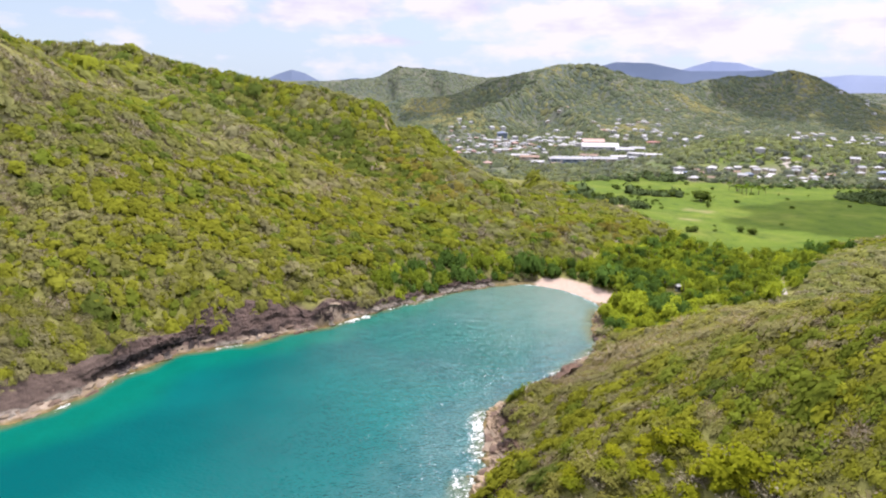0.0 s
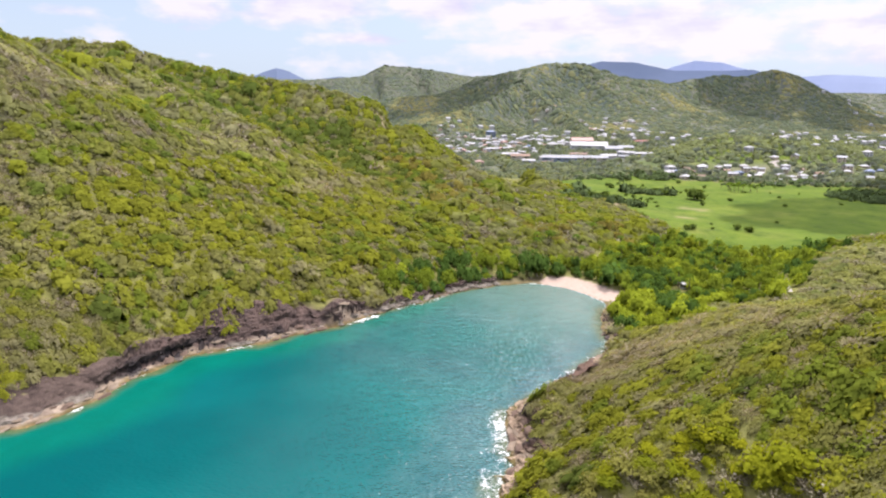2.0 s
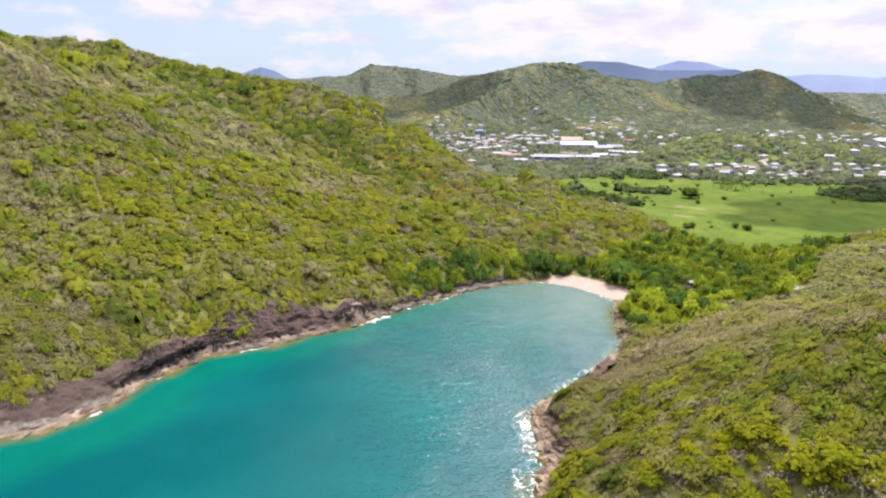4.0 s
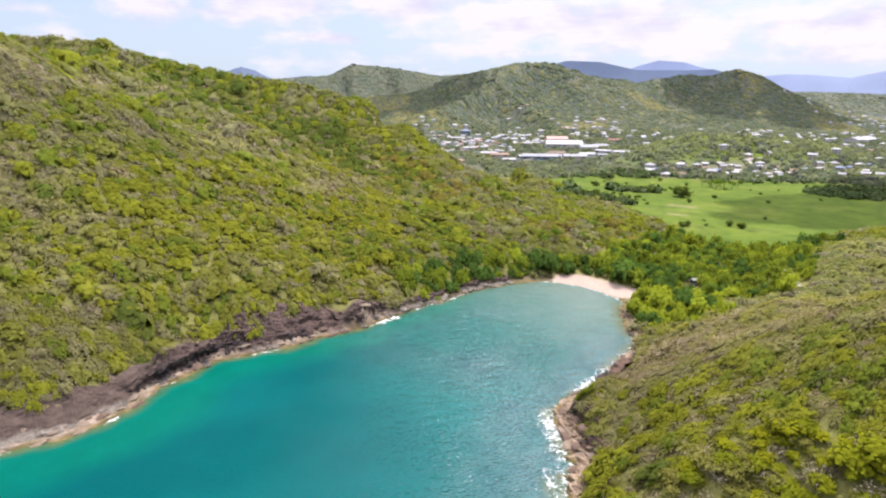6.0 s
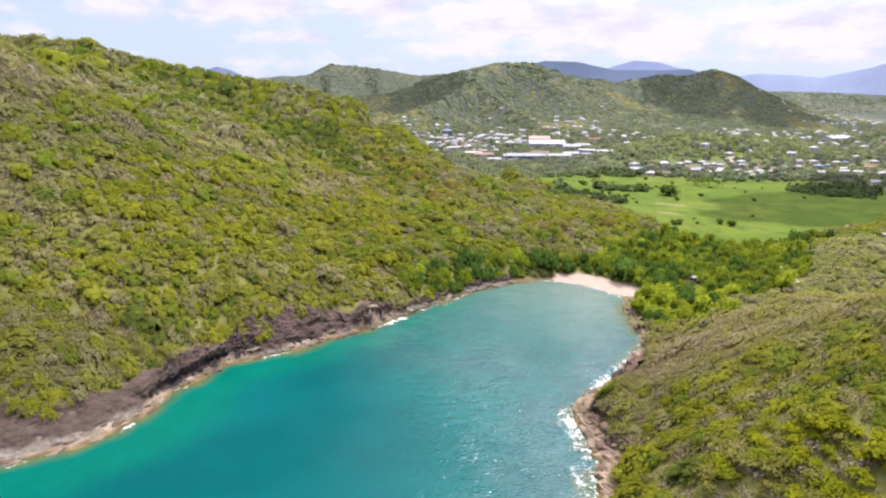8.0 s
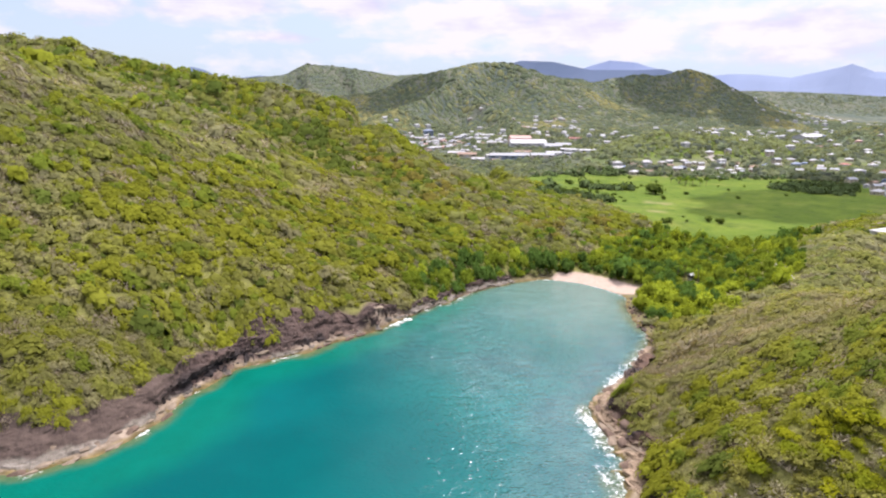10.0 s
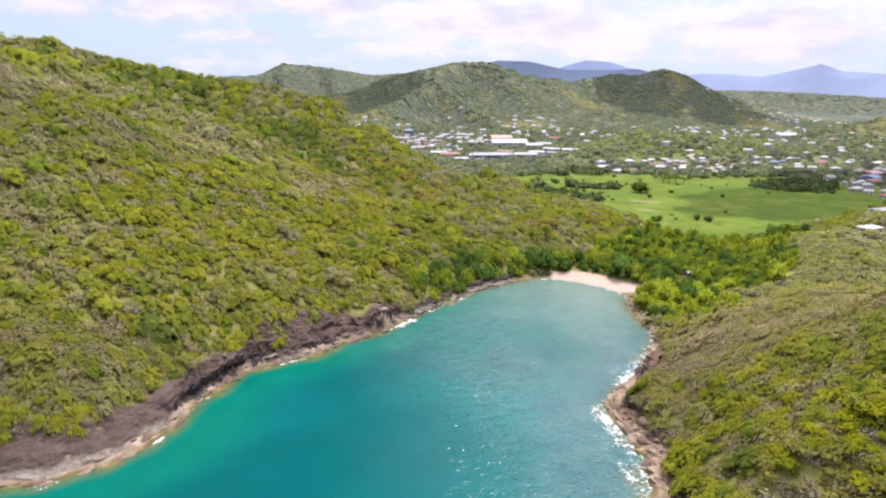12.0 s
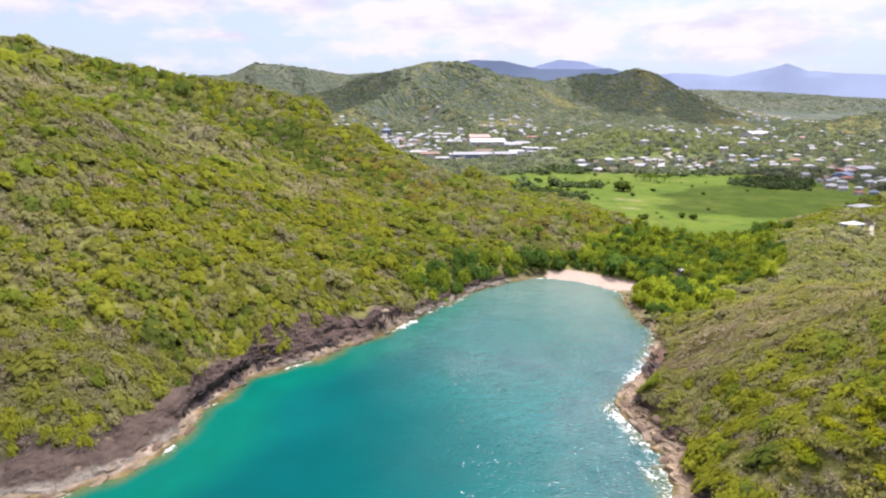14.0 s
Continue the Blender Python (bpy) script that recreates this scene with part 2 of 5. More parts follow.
reef = n.ramp(mid, (0.35, (0.014, 0.068, 0.076)), (0.6, (0.04, 0.105, 0.106)))
rim = n.ramp(n.noise(0.35, 5, 0.65, at), (0.35, (0.045, 0.072, 0.026)), (0.65, (0.11, 0.112, 0.045)))
soft_edge = n.math("MULTIPLY", n.math("SUBTRACT", wide, 0.5), 0.7)
col = n.mix(n.math("ADD", bed.outputs[0], n.math("MULTIPLY", soft_edge, n.math("MULTIPLY", bed.outputs[0], 2.0)), clamp=True), deep, green)
col = n.mix(bed.outputs[2], col, reef)
col = n.mix(bed.outputs[1], col, pale)
col = n.mix(n.attribute("rim").outputs["Fac"], col, rim)
foam_at = n.attribute("foam").outputs["Fac"]
lace = n.math("ADD", n.noise(1.3, 8, 0.85, at), n.math("MULTIPLY", n.noise(0.5, 4, 0.6, at), 0.5))
foam = n.ramp(n.math("ADD", foam_at, n.math("MULTIPLY", n.math("SUBTRACT", lace, 0.75), n.math("MULTIPLY", n.ramp(foam_at, (0.02, 0.0), (0.3, 1.0)), 4.2))), (0.55, 0.0), (1.45, 0.9))
col = n.mix(foam, col, (0.82, 0.84, 0.86))
stretch = n.add("ShaderNodeMapping", {"Vector": at, "Rotation": (0, 0, 0.6), "Scale": (0.55, 1.0, 1.0)}).outputs[0]
chop = n.attribute("chop").outputs["Fac"]
waves = n.math("ADD", n.math("MULTIPLY", n.noise(0.34, 2, 0.5, stretch), 0.8), n.math("MULTIPLY", n.noise(1.7, 1, 0.4, stretch), 0.55))
waves = n.math("MULTIPLY", waves, n.math("ADD", n.math("MULTIPLY", chop, 0.85), 0.15))
rough = n.mix(foam, (0.125, 0.125, 0.125), (0.8, 0.8, 0.8))
surface(n, col, rough, waves, 1.0, 1.0, IOR=1.33, Specular_IOR_Level=n.math("ADD", n.math("MULTIPLY", chop, 0.5), 0.012))

# buildings
ROOF_WHITE = plain("roof_white", (0.42, 0.415, 0.41), 0.5, 0.3, 0.4)
ROOF_RED = plain("roof_red", (0.33, 0.13, 0.10), 0.6, 0.3, 0.4)
ROOF_PINK = plain("roof_faded_red", (0.46, 0.30, 0.25), 0.6, 0.3, 0.4)
ROOF_GREY = plain("roof_grey", (0.302, 0.31, 0.324), 0.5, 0.3, 0.4)
ROOF_BLUE = plain("roof_blue", (0.158, 0.202, 0.302), 0.5, 0.25, 0.4)
ROOF_RUST = plain("roof_rusty", (0.288, 0.194, 0.137), 0.7, 0.4, 0.5)
WALL_CREAM = plain("wall_cream", (0.42, 0.37, 0.29), 0.8, 0.2, 0.6)
WALL_WHITE = plain("wall_white", (0.44, 0.44, 0.44), 0.8, 0.2, 0.6)
WALL_PINK = plain("wall_pink", (0.475, 0.302, 0.274), 0.8, 0.2, 0.6)
# blue house paint; on two sheds it stands for walls in shade
WALL_BLUE_AND_SHADE = plain("wall_blue_and_shade", (0.17, 0.21, 0.27), 0.8, 0.2, 0.6)
GLASS = plain("dark_window_glass", (0.03, 0.035, 0.045), 0.12, 0.2, 1.0)
DOOR = plain("painted_door", (0.16, 0.10, 0.06), 0.6, 0.3, 1.0)
CONCRETE = plain("concrete", (0.46, 0.43, 0.39), 0.9, 0.25, 0.3)
ROCK_DARK = plain("basalt", (0.075, 0.055, 0.047), 0.85, 0.6, 0.5)
ROCK_BROWN = plain("brown_stone", (0.16, 0.11, 0.08), 0.9, 0.5, 0.7)
ROCK_PALE = plain("weathered_stone", (0.245, 0.19, 0.135), 0.9, 0.5, 0.9)


# The lie of the land
WEST_WATERLINE = [(-133, 145), (-121, 145), (-116.5, 148), (-111.5, 150.7), (-107, 155.3), (-103.5, 160.3), (-99.5, 166.5), (-97.8, 171.5), (-96.3, 179.5),
                  (-91.5, 188.3), (-85, 198.5), (-77.3, 202.4), (-69, 207), (-60, 213), (-49.5, 221.5), (-42.5, 226.5), (-35, 235.5), (-24, 246), (-11, 257.5),
                  (-1, 267.5), (10, 276), (24, 282.5)]
BEACH = [(38, 286.5), (46, 282.5), (52.5, 278), (58.8, 269.5), (63.5, 258)]
COVE_EAST = [(64, 252.5), (56, 234.5), (54, 218), (52.5, 206.5), (46.2, 196.5)]
EAST_POINT = [(46.2, 196.5), (33, 179.5), (24.5, 170.5), (18, 164), (12.5, 157), (11.3, 150), (11, 143.5), (10.2, 137), (11.5, 131.5), (7, 128), (5.8, 124), (6.8, 120),
              (3, 115), (2, 105)]
COAST = [(-420, 60), (-260, 118), (-170, 140)] + WEST_WATERLINE + BEACH + COVE_EAST + EAST_POINT[1:] + [(8, 80), (30, 40), (80, -20), (150, -100), (300, -300)]
# middle of the sand
SAND = [(49.5, 285.5), (52, 285), (57, 281), (64.5, 272), (69, 262)]
# crest lines, with heights, and the width of their flanks
WEST_KNOLL = ([(-420, 300, 150), (-260, 325, 138), (-200, 325, 90), (-165, 330, 58)], 123)
WEST_CREST = ([(-600, 600, 130), (-400, 570, 128), (-249, 535, 121), (-190, 518, 103), (-120, 520, 94), (-84, 520, 89), (-64, 518, 83), (-47, 515, 78), (-15, 450, 43), (30, 410, 15.5), (75, 383, 7), (125, 360, 3.4)], 93)
WEST_SADDLE = ([(-250, 325, 106), (-218, 420, 98), (-192, 518, 97)], 104)
WEST_SPUR = ([(-205, 430, 94), (-155, 405, 80), (-114, 385, 65), (-62, 330, 15), (-30, 295, 6)], 76)
EAST_HILL = ([(190, 40, 85), (115, 85, 69), (78, 118, 44), (66, 150, 18.6), (55, 175, 6)], 58)
EAST_SPUR = ([(420, 330, 30), (300, 330, 17), (225, 303, 11.6), (175, 262, 12.7), (125, 225, 2), (80, 165, 29)], 36)
HOUSE_HILL = ([(330, 860, 20), (400, 905, 38), (480, 900, 36), (560, 905, 30), (648, 900, 12)], 95)
HOLLOW_SIDE = ([(-110, 466, 56), (-75, 448, 46), (-42, 440, 42)], 38)
TOWN_SPUR = ([(300, 1990, 168), (243, 1800, 141), (170, 1700, 110), (93, 1600, 78), (40, 1500, 56), (-15, 1400, 34), (-30, 1300, 12)], 80)
TOWN_RIB = ([(243, 1800, 141), (290, 1690, 100), (325, 1550, 55), (340, 1450, 18)], 66)
MID_HILL = ([(-300, 2150, 70), (-63, 2050, 98), (76, 2050, 120), (181, 2050, 154), (285, 2050, 186), (338, 2050, 199), (418, 2050, 194), (508, 2050, 180), (590, 2050, 165), (719, 2080, 150)], 260)
DARK_HILL = ([(719, 2080, 150), (938, 2130, 175), (1004, 2130, 174), (1050, 2130, 164), (1088, 2130, 182), (1122, 2130, 190), (1165, 2130, 181), (1242, 2130, 145), (1343, 2130, 95), (1452, 2130, 43)], 240)
KNOB_RANGE = ([(-1500, 3300, 200), (-622, 3500, 200), (-384, 3600, 222), (-262, 3640, 258), (-247, 3640, 283), (-120, 3640, 278), (10, 3640, 262), (224, 3640, 229), (394, 3640, 243), (504, 3640, 250), (900, 3640, 220)], 320)
EAST_RANGE = ([(1500, 2900, 120), (1880, 3000, 149), (2140, 3000, 145), (2478, 3000, 133), (2833, 3000, 114), (3300, 3000, 100)], 320)
EAST_SHOULDER = ([(915, 1110, 14), (970, 1100, 42), (1021, 1100, 53), (1100, 1100, 64), (1300, 1100, 90)], 150)
RIDGES = [WEST_KNOLL, WEST_CREST, WEST_SADDLE, WEST_SPUR, EAST_HILL, EAST_SPUR, HOLLOW_SIDE, HOUSE_HILL, TOWN_SPUR, TOWN_RIB, MID_HILL, DARK_HILL, KNOB_RANGE, EAST_RANGE, EAST_SHOULDER]
FIELD = [(95, 640), (118, 560), (98, 505), (104, 478), (130, 441), (136, 404), (142, 366), (157, 343), (184, 336), (226, 362), (302, 396),
         (420, 470), (480, 560), (430, 640), (383, 650), (275, 690), (228, 730), (154, 700)]


def lattice(ix, iy, seed):
    h = (ix.astype(np.int64) * 374761393 + iy.astype(np.int64) * 668265263 + seed * 974711) & 0x7FFFFFFF
    h = ((h ^ (h >> 13)) * 1274126177) & 0x7FFFFFFF
    return ((h ^ (h >> 16)) & 0xFFFF) / 32767.5 - 1.0


def smooth_noise(x, y, size, seed=0, octaves=4):
    """Fractal noise about zero with features of that size."""
    out, amp, total = np.zeros(np.shape(x)), 1.0, 0.0
    for k in range(octaves):
        u, v = x / size + 17.3 * k, y / size - 9.1 * k
        iu, iv = np.floor(u), np.floor(v)
        fu, fv = u - iu, v - iv
        fu, fv = fu * fu * (3 - 2 * fu), fv * fv * (3 - 2 * fv)
        a = lattice(iu, iv, seed + k) * (1 - fu) + lattice(iu + 1, iv, seed + k) * fu
        b = lattice(iu, iv + 1, seed + k) * (1 - fu) + lattice(iu + 1, iv + 1, seed + k) * fu
        out, total = out + amp * (a * (1 - fv) + b * fv), total + amp
        amp, size = amp * 0.5, size * 0.5
    return out / total * 1.6


def step(a, b, v):
    t = np.clip((v - a) / (b - a), 0, 1)
    return t * t * (3 - 2 * t)


def to_segment(px, py, a, b):
    bx, by = b[0] - a[0], b[1] - a[1]
    t = np.clip(((px - a[0]) * bx + (py - a[1]) * by) / (bx * bx + by * by), 0, 1)
    return np.hypot(px - a[0] - t * bx, py - a[1] - t * by), t


def to_line(px, py, line):
    return np.min([to_segment(px, py, a, b)[0] for a, b in zip(line, line[1:])], axis=0)


def inside(px, py, poly):
    within = np.zeros(np.shape(px), bool)
    for (x1, y1), (x2, y2) in zip(poly, poly[1:] + poly[:1]):
        if y1 != y2:
            within ^= ((y1 > py) != (y2 > py)) & (px < (x2 - x1) * (py - y1) / (y2 - y1) + x1)
    return within


def inland(px, py):
    """Metres from the waterline, below zero at sea."""
    jag = 1.3 * smooth_noise(px, py, 9, 5, 3)
    d = to_line(px, py, COAST)
    sea = inside(px, py, COAST + [(300, -6000), (-6000, -6000), (-6000, 60)])
    beach = 1 - step(8, 20, to_line(px, py, BEACH))
    return np.where(sea, -d, d) + jag * (1 - beach)


def rock_band(px):
    """How far up from the water bare rock reaches on the west shore."""
    return 2.9 + 2.7 * step(-15, -42, px) + 5.5 * np.exp(-((px + 60) / 15) ** 2) + 5.0 * step(-98, -108, px) + 2.0 * step(-101, -96, px) * step(-73, -79, px)


def gullies(px, py):
    """Ravines that furrow the far hills: one in their beds, zero on the ribs between."""
    return step(0.5, 0.0, np.abs(smooth_noise(px + 0.25 * py, py * 0.6, 230, 15, 2)))


def height(px, py):
    """The ground's height and the distance from the waterline."""
    px, py = np.asarray(px, float), np.asarray(py, float)
    shore = inland(px, py)
    total, flank_at = np.zeros(px.shape), np.zeros(px.shape)
    for line, flank in RIDGES:
        best = np.zeros(px.shape)
        for a, b in zip(line, line[1:]):
            d, t = to_segment(px, py, a, b)
            fall = np.exp(-((np.sqrt(d * d + 36) - 6) / flank) ** 1.35)
            best = np.maximum(best, (a[2] + (b[2] - a[2]) * t) * fall)
            flank_at = np.maximum(flank_at, fall)
        total += np.exp(best / 6) - 1
    h = np.maximum(6 * np.log(1 + total) - 2, 0)
    far = step(700, 1500, py)
    h = h * (1 + 0.05 * smooth_noise(px, py, 70, 1) * (1 - far) + far * (0.13 * step(3000, 2400, py) * smooth_noise(px, py, 330, 2) + 0.06 * step(3000, 2300, py) * smooth_noise(px, py, 90, 8)) * step(20, 90, h))
    h *= 1 - 0.30 * far * step(1.0, 0.72, flank_at) * gullies(px, py)
    h += (1.2 * smooth_noise(px, py, 26, 3)) * step(4, 20, h) * (1 - far)
    # an old quarry cuts off the end of the western crest
    cap = 57 - 0.68 * np.maximum(px + 19, 0)
    h -= step(-47, -39, px) * step(75, 55, px) * step(435, 470, py) * step(640, 580, py) * np.maximum(h - cap, 0)
    valley = 1 - step(22, 62, to_line(px, py, [(78, 246), (95, 285), (125, 318), (172, 352)]))
    h *= 1 - 0.75 * valley
    # rock benches and low cliffs along the water
    west = step(10, -25, px) * step(100, 140, py)
    east = step(-5, 5, px) * step(45, 28, px) * (1 - step(185, 200, py))
    bench = 2.2 + 1.6 * smooth_noise(px, py, 14, 6, 2) + 3.0 * step(-96, -112, px) + 1.8 * step(-100, -95, px) * step(-73, -79, px) + 2.0 * east
    cliff = (west * ((1.5 + 5.5 * step(-30, -50, px)) * (1 - 0.75 * step(-97, -106, px)) * (1 - 0.55 * step(-81, -74, px) * step(-44, -50, px)) + 2.4 * smooth_noise(px, py, 18, 7, 3)) + east * (5.0 + 2 * smooth_noise(px, py, 12, 9, 3))) * step(bench, bench + 2.6, shore)
    slope = h * (1 - np.exp(-np.maximum(shore - 2, 0) / 22.3))
    land = 0.5 * step(-0.5, 1.5, shore) + 1.1 * step(3, 22, shore) + np.maximum(slope, cliff) + 0.75 * smooth_noise(px, py, 5, 4, 3) * step(0.5, 3, shore) * step(40, 16, shore) * np.maximum(west, east)
    beach = 1 - step(8, 15, to_line(px, py, SAND))
    land = land * (1 - beach) + beach * np.minimum(land, 0.16 * np.maximum(shore, 0))
    return np.where(shore > 0, land, np.maximum(-9, 0.35 * shore)), shore


def spread(lo, hi, fine_lo, fine_hi, fine, grow, most):
    """Grid lines, close together in the middle and opening out."""
    up, s = [fine_hi], fine
    while up[-1] < hi:
        s = min(s * grow, most)
        up.append(up[-1] + s)
    down, s = [fine_lo], fine
    while down[-1] > lo:
        s = min(s * grow, most)
        down.append(down[-1] - s)
    return np.array(down[::-1] + list(np.arange(fine_lo + fine, fine_hi - fine / 2, fine)) + up)


def grid_mesh(name, xs, ys, z):
    nx, ny = len(xs), len(ys)
    gx, gy = np.meshgrid(xs, ys)
    return quad_mesh(name, np.stack([gx, gy, z], -1).reshape(-1, 3), grid_quads(nx, ny))


def grid_quads(nx, ny):
    i = (np.arange(ny - 1)[:, None] * nx + np.arange(nx - 1)).ravel()
    return np.stack([i, i + 1, i + nx + 1, i + nx], -1)


def quad_mesh(name, verts, quads, smooth=False, normals=None):
    """A mesh out of arrays of corners and of four-cornered faces, shaded by normals where they are given."""
    me = bpy.data.meshes.new(name)
    me.vertices.add(len(verts))
    me.vertices.foreach_set("co", np.ascontiguousarray(verts, dtype=np.float32).ravel())
    me.loops.add(quads.size)
    me.loops.foreach_set("vertex_index", quads.astype(np.int32).ravel())
    me.polygons.add(len(quads))
    me.polygons.foreach_set("loop_start", np.arange(0, quads.size, 4, dtype=np.int32))
    me.polygons.foreach_set("use_smooth", np.full(len(quads), smooth or normals is not None))
    me.update(calc_edges=True)
    if normals is not None:
        layer = me.attributes.new("custom_normal", "FLOAT_VECTOR", "POINT")
        layer.data.foreach_set("vector", np.ascontiguousarray(normals, dtype=np.float32).ravel())
    return me


def colour_layer(me, name, rgb):
    layer = me.attributes.new(name, "FLOAT_COLOR", "POINT")
    layer.data.foreach_set("color", np.c_[rgb, np.ones(len(rgb))].astype(np.float32).ravel())


xs = spread(-4300, 4700, -150, 90, 1.6, 1.045, 44)
ys = spread(-700, 4700, 95, 300, 1.6, 1.035, 44)
GX, GY = np.meshgrid(xs, ys)
GZ, GS = height(GX, GY)
ground_mesh = grid_mesh("ground", xs, ys, GZ)
for p in (ground_mesh,):
    p.polygons.foreach_set("use_smooth", np.ones(len(p.polygons), bool))


def sheet_z(x, y):
    """Height of the finished ground sheet, which is coarser than height() far off."""
    x, y = np.asarray(x, float), np.asarray(y, float)
    i = np.clip(np.searchsorted(xs, x) - 1, 0, len(xs) - 2)
    j = np.clip(np.searchsorted(ys, y) - 1, 0, len(ys) - 2)
    u, v = (x - xs[i]) / (xs[i + 1] - xs[i]), (y - ys[j]) / (ys[j + 1] - ys[j])
    return (GZ[j, i] * (1 - u) + GZ[j, i + 1] * u) * (1 - v) + (GZ[j + 1, i] * (1 - u) + GZ[j + 1, i + 1] * u) * v


near = GY < 420
field = inside(GX + 6 * smooth_noise(GX, GY, 40, 21), GY + 6 * smooth_noise(GX, GY, 40, 22), FIELD)
beach_line = to_line(GX, GY, SAND)
sand_w = step(6.9, 5.6, beach_line + 1.5 * smooth_noise(GX, GY, 8, 23)) * (GS > -30)
sand_w = np.maximum(sand_w, (GS < -1) * 0.7)
edge = GS + 2.5 * smooth_noise(GX, GY, 10, 24)
west_w = step(12, -12, GX)
band = rock_band(GX)
rock_w = near * (GS > 0) * np.maximum(west_w * step(band + 1, band - 1, edge), (1 - west_w) * step(8, 6, edge) * 0.5)
slab = step(-96, -112, GX)
pale_w = near * (GS > -2) * np.maximum(west_w * step(2.6 + 3.0 * slab, 1.6 + 1.5 * slab, edge), (1 - west_w) * step(5.0, 3.5, edge) * (1 - 0.85 * step(190, 203, GY)))
wet_w = near * step(-3, -1.0, GS) * step(1.6, 0.6, GS)
slope_meadow = step(0.15, 0.35, smooth_noise(GX, GY, 160, 27)) * (GY > 700) * (GY < 1500) * 0.5
slope_meadow = np.maximum(slope_meadow, step(6, 16, GZ) * (GY > 780) * (GY < 1000) * (GX > 280) * (GX < 700))
grass_w = np.maximum(field * 1.0, slope_meadow)
bare = step(7, 4, to_line(GX, GY, [(129, 479), (134, 482)])) + 0.35 * step(9, 5, to_line(GX, GY, [(190, 492), (203, 488)]) + 3 * smooth_noise(GX, GY, 9, 29)) + 0.5 * step(3, 1.5, to_line(GX, GY, [(166, 439), (173, 441)]))
soil_w = np.clip(bare + step(9, 5, to_line(GX, GY, [(-42, 499), (-36, 488)])), 0, 1)
colour_layer(ground_mesh, "cover", np.stack([sand_w, grass_w, rock_w], -1).reshape(-1, 3))
colour_layer(ground_mesh, "cover_more", np.stack([pale_w, soil_w, wet_w], -1).reshape(-1, 3))
woods_layer = ground_mesh.attributes.new("woods", "FLOAT", "POINT")
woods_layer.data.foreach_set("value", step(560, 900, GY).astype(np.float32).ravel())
ground_mesh.materials.append(GROUND)
ground = tagged(new("ground", ground_mesh), "wooded hills, green meadow, sandy beach and rocky shore", "ground", kind="structure")

# the sea
wx = spread(-4500, 400, -160, 80, 1.6, 1.08, 120)
wy = spread(-4500, 320, 90, 300, 1.6, 1.08, 120)
wx, wy = wx[wx < 330], wy[wy < 330]
SX, SY = np.meshgrid(wx, wy)
off = -inland(SX, SY)
sea_mesh = grid_mesh("water", wx, wy, np.zeros(SX.shape))
sea_mesh.polygons.foreach_set("use_smooth", np.ones(len(sea_mesh.polygons), bool))
cove = to_line(SX, SY, [(42, 285), (52, 278), (64, 256)])
westward = step(5, -20, SX - (SY - 250) * 0.5)
green_w = westward * step(26, 8, off + 7 * smooth_noise(SX, SY, 40, 31)) + 0.4 * step(150, 60, cove + 12 * smooth_noise(SX, SY, 40, 32))
pale_w = 0.85 * step(78, 10, cove + 10 * smooth_noise(SX, SY, 30, 33))
rim_w = 0.85 * step(4.5, 0.3, off + 1.2 * smooth_noise(SX, SY, 7, 39, 2)) * step(3, 12, to_line(SX, SY, BEACH))
east_bank = to_line(SX, SY, [(48, 197), (10, 148), (0, 120)])
reef_w = np.maximum(0.75 * step(26, 8, east_bank + 6 * smooth_noise(SX, SY, 20, 34)), 0.55 * step(0.0, 0.5, smooth_noise(SX, SY, 60, 35)) * step(130, 80, cove) * step(20, 50, cove))
foam_w = step(8.5, 0.0, off + 0.6) * (0.5 * step(0.1, 0.7, smooth_noise(SX, SY, 30, 36)) * (SX < 40) + step(30, 12, east_bank) * (0.42 + 0.08 * smooth_noise(SX, SY, 16, 37)))
for fx, fy, fr in ((-103.5, 161, 2.6), (-101, 176, 3.6), (-96.5, 185, 3.2), (-35, 234, 3.0), (-13, 257, 2.5), (-122, 146.5, 2.5), (-30, 238, 2.2)):
    foam_w = np.maximum(foam_w, 1.15 * np.exp(-((SX - fx) ** 2 + (SY - fy) ** 2) / (fr * fr)))
west_edge = to_line(SX, SY, [(-72, 207), (-35, 235), (-13, 257), (8, 272)])
foam_w = np.maximum(foam_w, 0.6 * step(3.4, 0.4, off) * step(9, 5, west_edge) * step(-0.35, 0.3, smooth_noise(SX, SY, 9, 40, 2)))
foam_w = np.clip(foam_w + 0.5 * step(2.2, 0.4, off) * step(14, 8, cove), 0, 1)
colour_layer(sea_mesh, "bed", np.stack([np.clip(green_w, 0, 1), pale_w, reef_w], -1).reshape(-1, 3))
foam_layer = sea_mesh.attributes.new("foam", "FLOAT", "POINT")
foam_layer.data.foreach_set("value", foam_w.astype(np.float32).ravel())
chop_layer = sea_mesh.attributes.new("chop", "FLOAT", "POINT")
chop_w = step(-80, 24, SX - (SY - 190) * 0.25 + 22 * smooth_noise(SX, SY, 70, 38, 3)) * (0.45 + 0.55 * step(15, 75, cove))
chop_layer.data.foreach_set("value", chop_w.astype(np.float32).ravel())
rim_layer = sea_mesh.attributes.new("rim", "FLOAT", "POINT")
rim_layer.data.foreach_set("value", rim_w.astype(np.float32).ravel())
sea_mesh.materials.append(SEA)
water = tagged(new("water", sea_mesh), "clear turquoise sea in a sheltered bay, foam along the rocks", "sea", kind="structure")


# Helpers for things
def part(name, bm, mat, parent=None, label=""):
    me = bpy.data.meshes.new(name)
    bm.to_mesh(me)
    bm.free()
    me.materials.append(mat)
    ob = new(name, me)
    ob.parent = parent
    return tagged(ob, label)


def root_of(name, label, category, group=""):
    return tagged(new(name), label, category, group)


